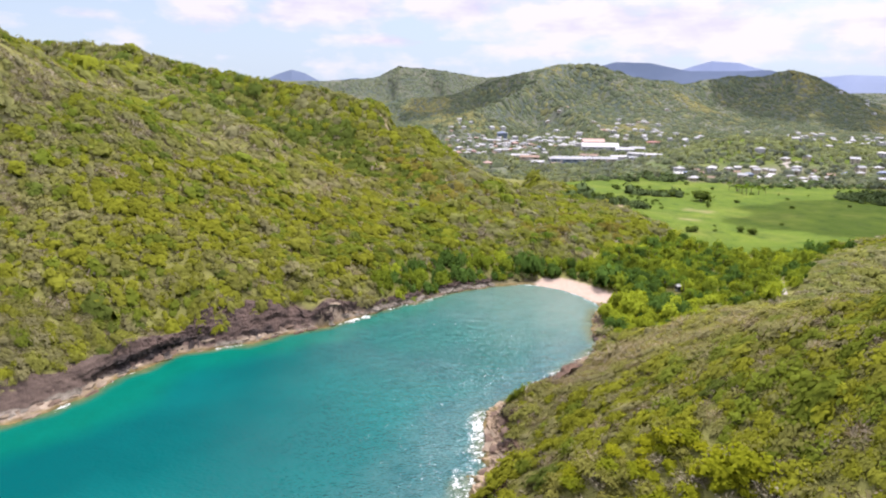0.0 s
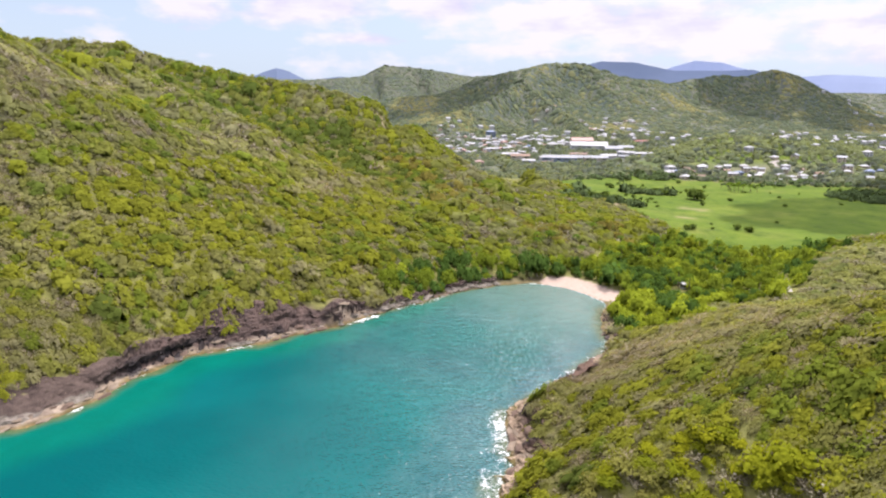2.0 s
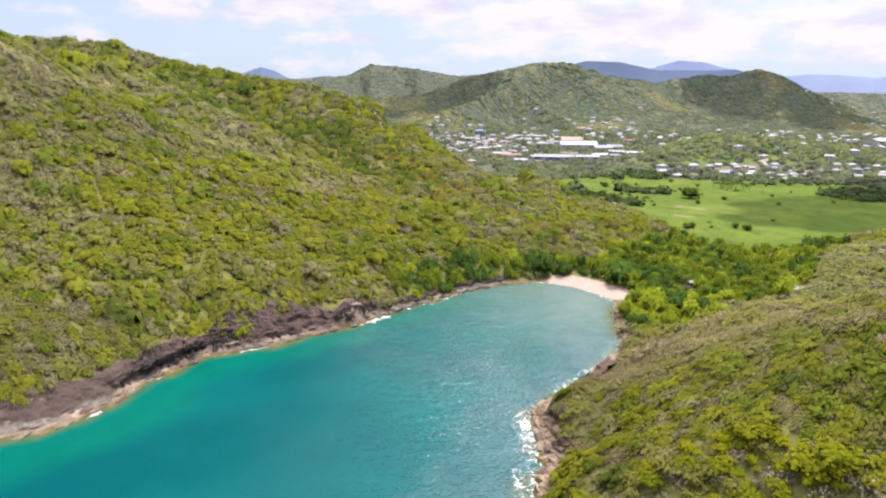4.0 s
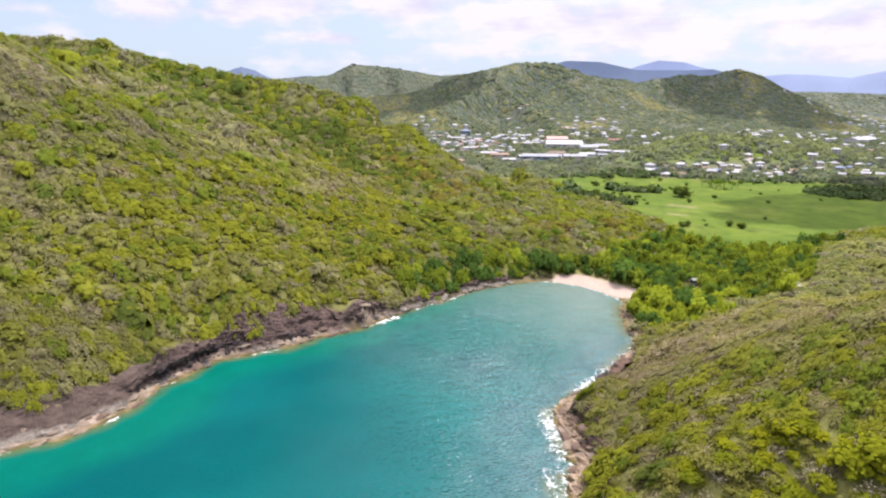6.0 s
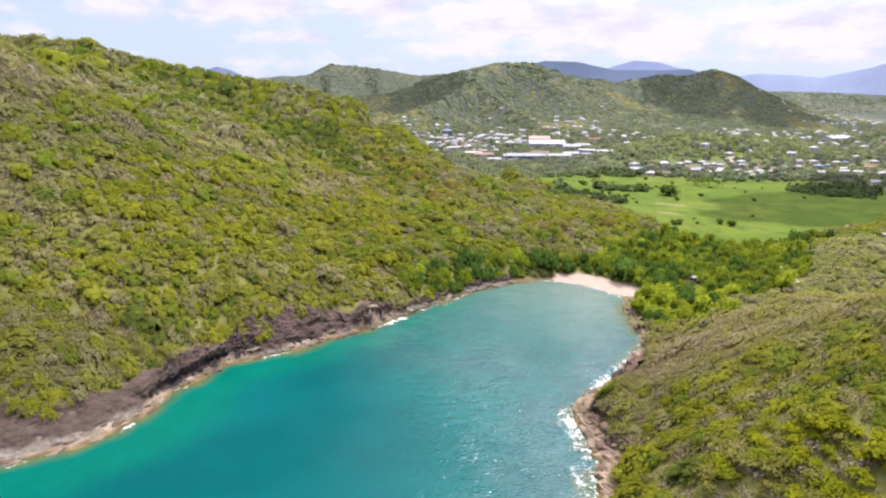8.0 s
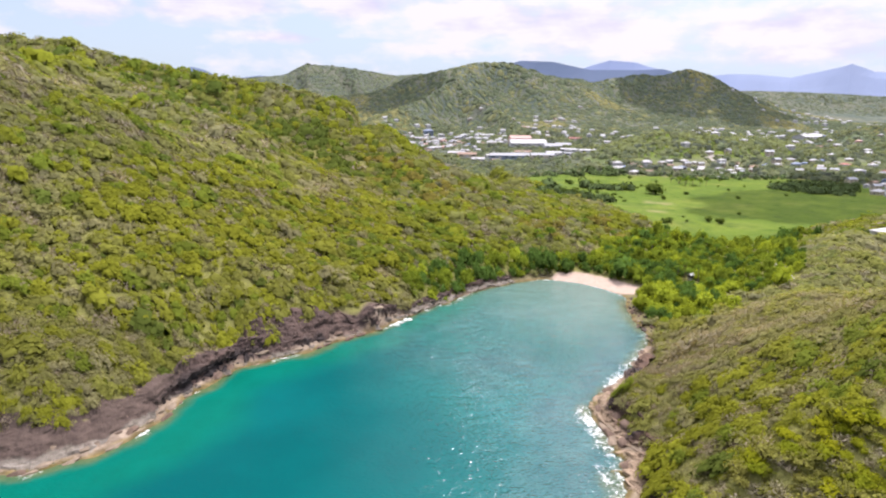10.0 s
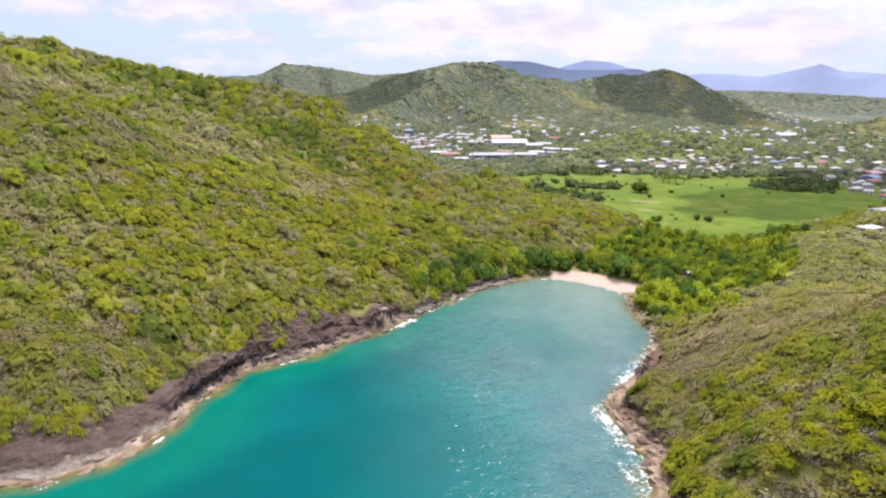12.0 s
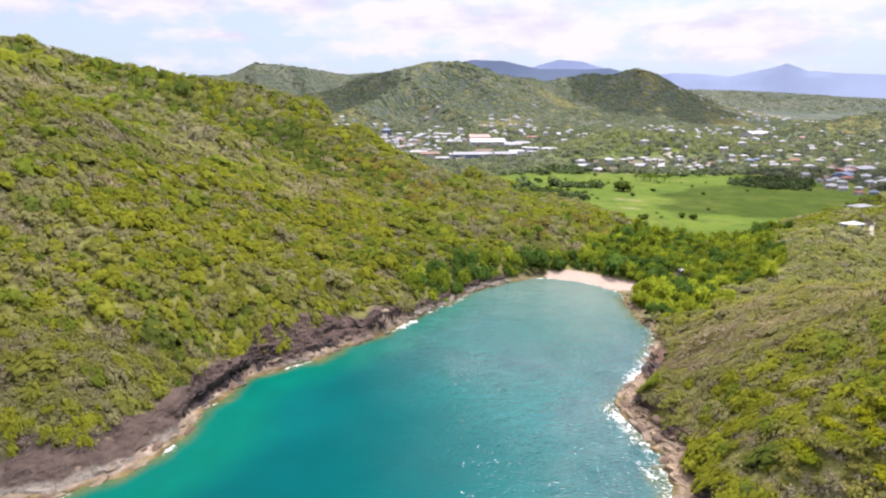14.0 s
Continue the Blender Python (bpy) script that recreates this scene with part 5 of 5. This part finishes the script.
shed(105, 1140, 18, 12, 3.6, -10, WALL_CREAM, ROOF_WHITE, "small cream shed with a white roof")
# on this shed and the next, wall shade is put into the blue
shed(180, 916, 56, 21, 5.6, -10, WALL_BLUE_AND_SHADE, ROOF_GREY, "long shed with a pale grey roof, walls coloured as if shaded")
shed(128, 886, 17, 13, 4.4, -8, WALL_BLUE_AND_SHADE, ROOF_WHITE, "white-roofed shed with walls coloured as if shaded")
shed(128, 970, 28, 18, 4.3, -8, WALL_CREAM, ROOF_RUST, "cream shed with a brownish roof")
shed(118, 1004, 26, 15, 4.3, -14, WALL_CREAM, ROOF_WHITE, "cream shed with a white roof")
shed(164, 955, 20, 12, 3.6, 2, WALL_WHITE, ROOF_WHITE, "small white shed in the yard")
shed(204, 965, 28, 13, 3.6, -6, WALL_WHITE, ROOF_GREY, "low grey-roofed shed in the yard")
shed(222, 1000, 26, 14, 4.3, -9, WALL_CREAM, ROOF_RUST, "tan shed with a weathered roof")
shed(221, 892, 32, 19, 4.4, -8, WALL_CREAM, ROOF_GREY, "cream shed with a pale grey roof")
shed(246, 918, 22, 14, 4.3, -8, WALL_WHITE, ROOF_WHITE, "white shed with a pale gabled roof")
shed(256, 884, 14, 9, 3.2, 12, WALL_WHITE, ROOF_GREY, "little grey-roofed store in the yard")
shed(284, 955, 28, 12, 4.0, -48, WALL_WHITE, ROOF_WHITE, "white shed with a low roof by the meadow")
shed(286, 890, 22, 12, 3.4, -10, WALL_WHITE, ROOF_WHITE, "low white shed with a pale roof")
shed(151, 882, 12, 8, 3.0, 20, WALL_WHITE, ROOF_RUST, "little rusty-roofed store in the yard")
shed(850, 1175, 62, 30, 5, 18, WALL_WHITE, ROOF_WHITE, "wide white building across the plain")
shed(905, 1240, 36, 24, 5, 30, WALL_WHITE, ROOF_WHITE, "white flat-roofed building across the plain")
shed(536, 628, 34, 20, 4.3, 26, WALL_WHITE, ROOF_RED, "town building with a bright red roof")
shed(574, 640, 30, 19, 4.3, 12, WALL_WHITE, ROOF_WHITE, "town building with a white roof")
shed(500, 590, 24, 16, 4.3, 34, WALL_BLUE_AND_SHADE, ROOF_BLUE, "blue town building with a blue roof")

# the villas on the spur above the bay
villa = house(10.5, 7.5, 3.0, WALL_WHITE, ROOF_WHITE, label="white villa with a low white hipped roof among scrub", name="villa", group="villas on the spur", rise=1.6, sills=True)
villa.matrix_basis = on_ground(230, 305, 12)
lodge = house(17, 9.5, 3.2, WALL_WHITE, ROOF_WHITE, label="long white villa with a pale low roof", name="villa", group="villas on the spur", rise=1.5, sills=True)
lodge.matrix_basis = on_ground(343, 411, 10)
annexe = house(9, 6.5, 3.0, WALL_WHITE, ROOF_WHITE, label="small white annexe beside the long villa", name="villa", group="villas on the spur", rise=1.4, sills=True)
annexe.matrix_basis = on_ground(352, 398, -12)
blue_house = house(20, 14, 9.0, WALL_BLUE_AND_SHADE, ROOF_BLUE, storeys=3, label="tall blue house with a domed blue roof on the hill", group="houses of the town")
blue_house.matrix_basis = on_ground(126, 1425, 5)
BUILT += [(126, 1425), (230, 305), (343, 411)]
hut = house(2.6, 2.2, 2.2, WALL_WHITE, ROOF_WHITE, "gable", label="tiny white hut hidden among valley trees", name="hut", group="")
hut.matrix_basis = on_ground(102, 269, 15)


def parked_car(x, y, turn):
    """A small saloon: body with bonnet and boot, glazed cabin, four wheels."""
    top = root_of("car", "white saloon car parked beside the villa", "car")
    bm = bmesh.new()
    for sec in ((-2.1, 0.55, 0.82), (-1.9, 0.3, 0.92), (-0.9, 0.28, 0.98), (0.9, 0.28, 0.98), (1.95, 0.3, 0.86), (2.12, 0.5, 0.72)):
        ring = [bm.verts.new((sec[0], yy, zz)) for yy, zz in ((-0.82, sec[1]), (0.82, sec[1]), (0.86, sec[1] + 0.3), (0.76, sec[2]), (-0.76, sec[2]), (-0.86, sec[1] + 0.3))]
        if sec[0] > -2.1:
            for k in range(6):
                bm.faces.new([last[k], last[(k + 1) % 6], ring[(k + 1) % 6], ring[k]])
        else:
            bm.faces.new(ring[::-1])
        last = ring
    bm.faces.new(last)
    part("body", bm, CAR_PAINT, top)
    bm = bmesh.new()
    low = [bm.verts.new(p) for p in ((-1.5, -0.74, 0.93), (0.95, -0.74, 0.93), (0.95, 0.74, 0.93), (-1.5, 0.74, 0.93))]
    up = [bm.verts.new(p) for p in ((-0.95, -0.6, 1.42), (0.3, -0.6, 1.42), (0.3, 0.6, 1.42), (-0.95, 0.6, 1.42))]
    for k in range(4):
        bm.faces.new([low[k], low[(k + 1) % 4], up[(k + 1) % 4], up[k]])
    part("window", bm, GLASS, top)
    bm = bmesh.new()
    box(bm, -0.98, 0.33, -0.62, 0.62, 1.40, 1.46)
    part("roof", bm, CAR_PAINT, top)
    for wx in (-1.3, 1.3):
        for wy in (-0.8, 0.8):
            bm = bmesh.new()
            bmesh.ops.create_cone(bm, cap_ends=True, segments=12, radius1=0.31, radius2=0.31, depth=0.2, matrix=pose(wx, wy, 0.31, 90))
            part("wheel", bm, TYRE, top)
    top.matrix_basis = on_ground(x, y, turn)
    return top


CAR_PAINT = plain("car_paint", (0.7, 0.7, 0.7), 0.3, 0.06, 1.0)
TYRE = plain("tyre_rubber", (0.03, 0.03, 0.03), 0.8, 0.3, 3.0)
parked_car(215, 283, 100)


def strip(name, line, width, mat, label, lift=0.12):
    """A road laid on the ground along a line."""
    fine = []
    for a, b in zip(line, line[1:]):
        steps = max(2, int(math.hypot(b[0] - a[0], b[1] - a[1]) / 3))
        fine += [(a[0] + (b[0] - a[0]) * k / steps, a[1] + (b[1] - a[1]) * k / steps) for k in range(steps)]
    fine.append(line[-1])
    bm, rows = bmesh.new(), []
    for k, (x, y) in enumerate(fine):
        x0, y0 = fine[max(0, k - 1)]
        x1, y1 = fine[min(len(fine) - 1, k + 1)]
        ln = math.hypot(x1 - x0, y1 - y0)
        nx, ny = -(y1 - y0) / ln * width / 2, (x1 - x0) / ln * width / 2
        z = max(ground_z(x + nx, y + ny), ground_z(x - nx, y - ny), ground_z(x, y)) + lift
        rows.append([bm.verts.new(p) for p in ((x + nx * 1.1, y + ny * 1.1, z - 0.6), (x + nx, y + ny, z), (x - nx, y - ny, z), (x - nx * 1.1, y - ny * 1.1, z - 0.6))])
    for a, b in zip(rows, rows[1:]):
        for i in range(3):
            bm.faces.new([a[i], a[i + 1], b[i + 1], b[i]])
    ob = part(name, bm, mat)
    return tagged(ob, label, "road", kind="structure")


TRACK = plain("pale_track", (0.36, 0.33, 0.28), 0.9, 0.3, 0.4)
strip("road", TRACKS[0], 1.8, TRACK, "pale concrete track through the valley wood")
strip("road", TRACKS[1], 2.2, TRACK, "pale dirt track beside the villa")
strip("road", [(423, 1481), (450, 1560), (476, 1634), (512, 1726)], 7, CONCRETE, "pale road up the hill")
strip("road", [(48, 1100), (70, 1160), (92, 1200), (120, 1225)], 7, CONCRETE, "pale road through the houses")
strip("road", [(413, 780), (418, 800), (432, 808), (446, 806)], 8, TRACK, "pale drive to the villas")
strip("road", [(505, 800), (540, 840), (575, 870)], 5, TRACK, "pale lane on the low hill")

# trees of the plain, the town and the far hills
p = np.concatenate([scatter(20, 1300, 640, 1000, 10.5, rng), scatter(-40, 1500, 1000, 1560, 12.5, rng), scatter(90, 330, 690, 880, 8, rng), scatter(330, 680, 830, 980, 9, rng), scatter(440, 700, 500, 720, 7, rng)])
x, y = p.T
z, shore = height(x, y)
z = sheet_z(x, y)
gaps = np.array(BUILT)
keep = in_sight(x, y) & ~inside(x, y, FIELD)
keep &= np.array([np.min(np.hypot(gaps[:, 0] - a, gaps[:, 1] - b)) for a, b in p]) > 8.5
keep &= rng.random(len(p)) < 0.75 + 0.5 * smooth_noise(x, y, 90, 71, 2) + 0.5 * (z > 12) + 0.5 * (y < 720)
keep &= ~((np.abs(x - 205) < 95) & (np.abs(y - 915) < 55) & (rng.random(len(p)) < 0.8))
p = np.c_[x, y, z][keep]
mixed = rng.random((len(p), 1))
tint = np.where(mixed < 0.45, np.array((0.125, 0.165, 0.06)), np.where(mixed < 0.8, np.array((0.175, 0.205, 0.07)), np.array((0.085, 0.11, 0.055)))) * rng.uniform(0.75, 1.2, (len(p), 1))
# greyed and blued, so the plain's haze is in the leaf colour
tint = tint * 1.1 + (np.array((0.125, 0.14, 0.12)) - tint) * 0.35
low_hill = step(8, 22, p[:, 2:]) * (p[:, 1:2] < 1000) * (rng.random((len(p), 1)) < 0.72)
tint = tint * (1 - low_hill) + low_hill * np.array((0.195, 0.23, 0.085)) * rng.uniform(0.8, 1.15, (len(p), 1))
size = crown_size(len(p), rng, 5.0) * np.array([1, 1, 0.95])
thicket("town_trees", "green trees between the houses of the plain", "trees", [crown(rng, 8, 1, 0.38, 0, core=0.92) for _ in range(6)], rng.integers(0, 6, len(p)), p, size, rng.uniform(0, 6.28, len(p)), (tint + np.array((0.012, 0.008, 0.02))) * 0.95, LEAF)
# dark copses along the meadow
p = np.concatenate([np.c_[rng.uniform(345, 450, 330), rng.uniform(512, 602, 330)], np.c_[rng.uniform(165, 215, 60), rng.uniform(570, 590, 60)],
                    np.c_[rng.uniform(150, 290, 110), rng.uniform(690, 745, 110)], np.c_[rng.uniform(90, 150, 60), rng.uniform(470, 520, 60)], np.c_[rng.uniform(290, 420, 70), rng.uniform(640, 690, 70)]])
p = p[(p[:, 0] < 340) | (p[:, 1] > 605) | inside(p[:, 0], p[:, 1], [(348, 580), (353, 538), (389, 513), (449, 575), (412, 602)])]
p = np.c_[p, height(p[:, 0], p[:, 1])[0]]
tint = np.array((0.065, 0.092, 0.035)) * rng.uniform(0.7, 1.5, (len(p), 1))
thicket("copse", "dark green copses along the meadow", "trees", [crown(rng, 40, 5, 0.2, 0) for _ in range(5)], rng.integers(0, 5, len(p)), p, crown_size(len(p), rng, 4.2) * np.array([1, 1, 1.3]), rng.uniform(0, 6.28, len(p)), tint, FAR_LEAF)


TOWN_SPUR_CREST = [(a, b) for a, b, c in TOWN_SPUR[0]]


def canopy_cap(r):
    """The rounded top of a tree in a closed canopy."""
    way = ball(1)
    way = way[way[..., 2].mean(1) > 0.1]
    shape = way * (1 + 0.1 * r.normal(size=3)) * (1 + 0.12 * np.sin(way[..., :1] * 5 + r.uniform(0, 6)) * np.cos(way[..., 1:2] * 5 + r.uniform(0, 6)))
    return np.concatenate([shape, unit(way * np.array([1, 1, 1.6]) + np.array([0, 0, 0.35]))], -1)


p = np.concatenate([scatter(-260, 2100, 1420, 2420, 12.2, rng), scatter(-700, 1000, 3300, 3680, 19, rng), scatter(1350, 3300, 2650, 3040, 23, rng), scatter(900, 1500, 1020, 1300, 10, rng)])
x, y = p.T
z, shore = height(x, y)
z = sheet_z(x, y)
keep = in_sight(x, y) & ~((y > 2165) & (y < 2420) & (x < 1450) & (x > -200)) & ((z > 9) | (rng.random(len(p)) < 0.5)) & (np.array([np.min(np.hypot(gaps[:, 0] - a, gaps[:, 1] - b)) for a, b in p]) > 13)
p = np.c_[x, y, z][keep]
bed_at = gullies(p[:, 0], p[:, 1])
open_at = step(-0.1, 0.5, smooth_noise(p[:, 0], p[:, 1], 120, 75, 3) + 0.3 * step(60, 20, to_line(p[:, 0], p[:, 1], TOWN_SPUR_CREST)) + 0.15 * step(120, 175, p[:, 2]) - 0.7 * bed_at)
open_at = np.clip(open_at + 0.3 * rng.normal(size=len(p)), 0, 1)[:, None]
# haze over the hills is put into these tints, most on the farthest
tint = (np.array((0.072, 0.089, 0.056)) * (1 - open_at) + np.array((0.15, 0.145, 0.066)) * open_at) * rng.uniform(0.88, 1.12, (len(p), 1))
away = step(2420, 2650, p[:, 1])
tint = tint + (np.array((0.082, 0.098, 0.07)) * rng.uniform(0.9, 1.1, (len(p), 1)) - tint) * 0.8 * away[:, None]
size = crown_size(len(p), rng, 6.4) * np.array([1, 1, 0.46]) * (1 + 0.4 * away)[:, None]
size[:, 2] *= 1 - 0.4 * away
p[:, 2] -= 0.15 * size[:, 2]
thicket("hill_forest", "green forest on the far hills, haze put into its tint", "forest", [canopy_cap(rng) for _ in range(6)], rng.integers(0, 6, len(p)), p, size, rng.uniform(0, 6.28, len(p)), tint * np.array((1.2, 1.19, 0.95)) + np.array((0.0, 0.0, 0.01)), FAR_LEAF, 14.0)


# Mountains at the back of everything; distance haze is put into their blue colour
HAZE_BLUE, n = material("haze_blue_mountain")
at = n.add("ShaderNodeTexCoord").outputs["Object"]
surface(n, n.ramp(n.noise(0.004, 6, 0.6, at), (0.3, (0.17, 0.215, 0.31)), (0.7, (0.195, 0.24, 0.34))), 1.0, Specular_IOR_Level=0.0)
HAZE_PALE, n = material("haze_pale_mountain")
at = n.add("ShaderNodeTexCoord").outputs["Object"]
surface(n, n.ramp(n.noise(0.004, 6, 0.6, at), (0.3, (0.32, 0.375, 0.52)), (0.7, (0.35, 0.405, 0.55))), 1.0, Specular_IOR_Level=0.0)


def mountain(line, depth, label, mat):
    """A mountain range: a crest with folded flanks that fall to both sides."""
    fine = []
    for a, b in zip(line, line[1:]):
        steps = max(2, int(math.dist(a[:2], b[:2]) / 40))
        fine += [tuple(a[i] + (b[i] - a[i]) * k / steps for i in range(3)) for k in range(steps)]
    fine = np.array(fine + [line[-1]])
    out = np.array([v / np.linalg.norm(v) for v in fine[:, :2]])
    rows = []
    for u in (-1, -0.75, -0.5, -0.3, -0.14, 0, 0.2, 0.6, 1):
        xy = fine[:, :2] + out * (u * depth)
        z = fine[:, 2] * (1 - abs(u)) ** 1.2 + (1 - abs(u)) * (4 + 7 * (abs(u) > 0)) * smooth_noise(xy[:, 0], xy[:, 1], 200, 81, 4)
        rows.append(np.c_[xy, np.where(abs(u) == 1, -5, z)])
    v = np.array(rows)
    me = quad_mesh("backdrop_mountain", v.reshape(-1, 3), grid_quads(len(fine), len(rows)))
    me.materials.append(mat)
    return tagged(new("backdrop_mountain", me), label, "mountain", kind="structure")


def ring(pairs, reach):
    """Crest points from bearings (degrees to the right of ahead) and angles of height (degrees), at one distance."""
    return [(-35 + reach * math.sin(radians(a)), reach * math.cos(radians(a)), 80 + reach * math.tan(radians(e))) for a, e in pairs]


WEST_PEAK = [(-19, 1.2), (-14.5, 2.03), (-13.6, 2.41), (-12.4, 2.80), (-11.3, 2.54), (-9.9, 1.87), (-7.1, 2.2), (-3, 1.9), (2, 1.8)]
MIDDLE_RANGE = [(6, 1.6), (10.8, 2.34), (12.7, 3.13), (14.8, 3.59), (17.4, 3.48), (19.2, 3.11), (20.6, 2.79), (24, 2.75), (26.3, 2.85), (28.8, 2.05), (31, 1.6)]
BACK_RANGE = [(17, 2.4), (19.3, 2.66), (20.6, 3.10), (22.1, 3.53), (24.1, 3.33), (25.2, 2.97), (26.3, 2.7), (28.8, 2.0)]
EAST_PEAK = [(25, 1.6), (27.8, 1.96), (31.3, 2.24), (33.5, 2.12), (35.6, 1.88), (37.9, 2.36), (38.9, 2.59), (39.5, 2.82), (40.1, 2.61), (41.0, 2.21), (44.0, 1.99), (46.4, 1.85), (52, 1.7)]
mountain(ring(WEST_PEAK, 4350), 220, "dark peak behind the ridge, coloured haze blue", HAZE_BLUE)
mountain(ring(MIDDLE_RANGE, 4300), 220, "mountain range behind the hills, coloured haze blue", HAZE_BLUE)
mountain(ring([(a, e + 0.03) for a, e in BACK_RANGE], 4620), 220, "mountain range on the horizon, coloured pale haze blue", HAZE_PALE)
mountain(ring([(a, e + 0.14) for a, e in EAST_PEAK], 4620), 220, "mountain with a pointed peak, coloured pale haze blue", HAZE_PALE)


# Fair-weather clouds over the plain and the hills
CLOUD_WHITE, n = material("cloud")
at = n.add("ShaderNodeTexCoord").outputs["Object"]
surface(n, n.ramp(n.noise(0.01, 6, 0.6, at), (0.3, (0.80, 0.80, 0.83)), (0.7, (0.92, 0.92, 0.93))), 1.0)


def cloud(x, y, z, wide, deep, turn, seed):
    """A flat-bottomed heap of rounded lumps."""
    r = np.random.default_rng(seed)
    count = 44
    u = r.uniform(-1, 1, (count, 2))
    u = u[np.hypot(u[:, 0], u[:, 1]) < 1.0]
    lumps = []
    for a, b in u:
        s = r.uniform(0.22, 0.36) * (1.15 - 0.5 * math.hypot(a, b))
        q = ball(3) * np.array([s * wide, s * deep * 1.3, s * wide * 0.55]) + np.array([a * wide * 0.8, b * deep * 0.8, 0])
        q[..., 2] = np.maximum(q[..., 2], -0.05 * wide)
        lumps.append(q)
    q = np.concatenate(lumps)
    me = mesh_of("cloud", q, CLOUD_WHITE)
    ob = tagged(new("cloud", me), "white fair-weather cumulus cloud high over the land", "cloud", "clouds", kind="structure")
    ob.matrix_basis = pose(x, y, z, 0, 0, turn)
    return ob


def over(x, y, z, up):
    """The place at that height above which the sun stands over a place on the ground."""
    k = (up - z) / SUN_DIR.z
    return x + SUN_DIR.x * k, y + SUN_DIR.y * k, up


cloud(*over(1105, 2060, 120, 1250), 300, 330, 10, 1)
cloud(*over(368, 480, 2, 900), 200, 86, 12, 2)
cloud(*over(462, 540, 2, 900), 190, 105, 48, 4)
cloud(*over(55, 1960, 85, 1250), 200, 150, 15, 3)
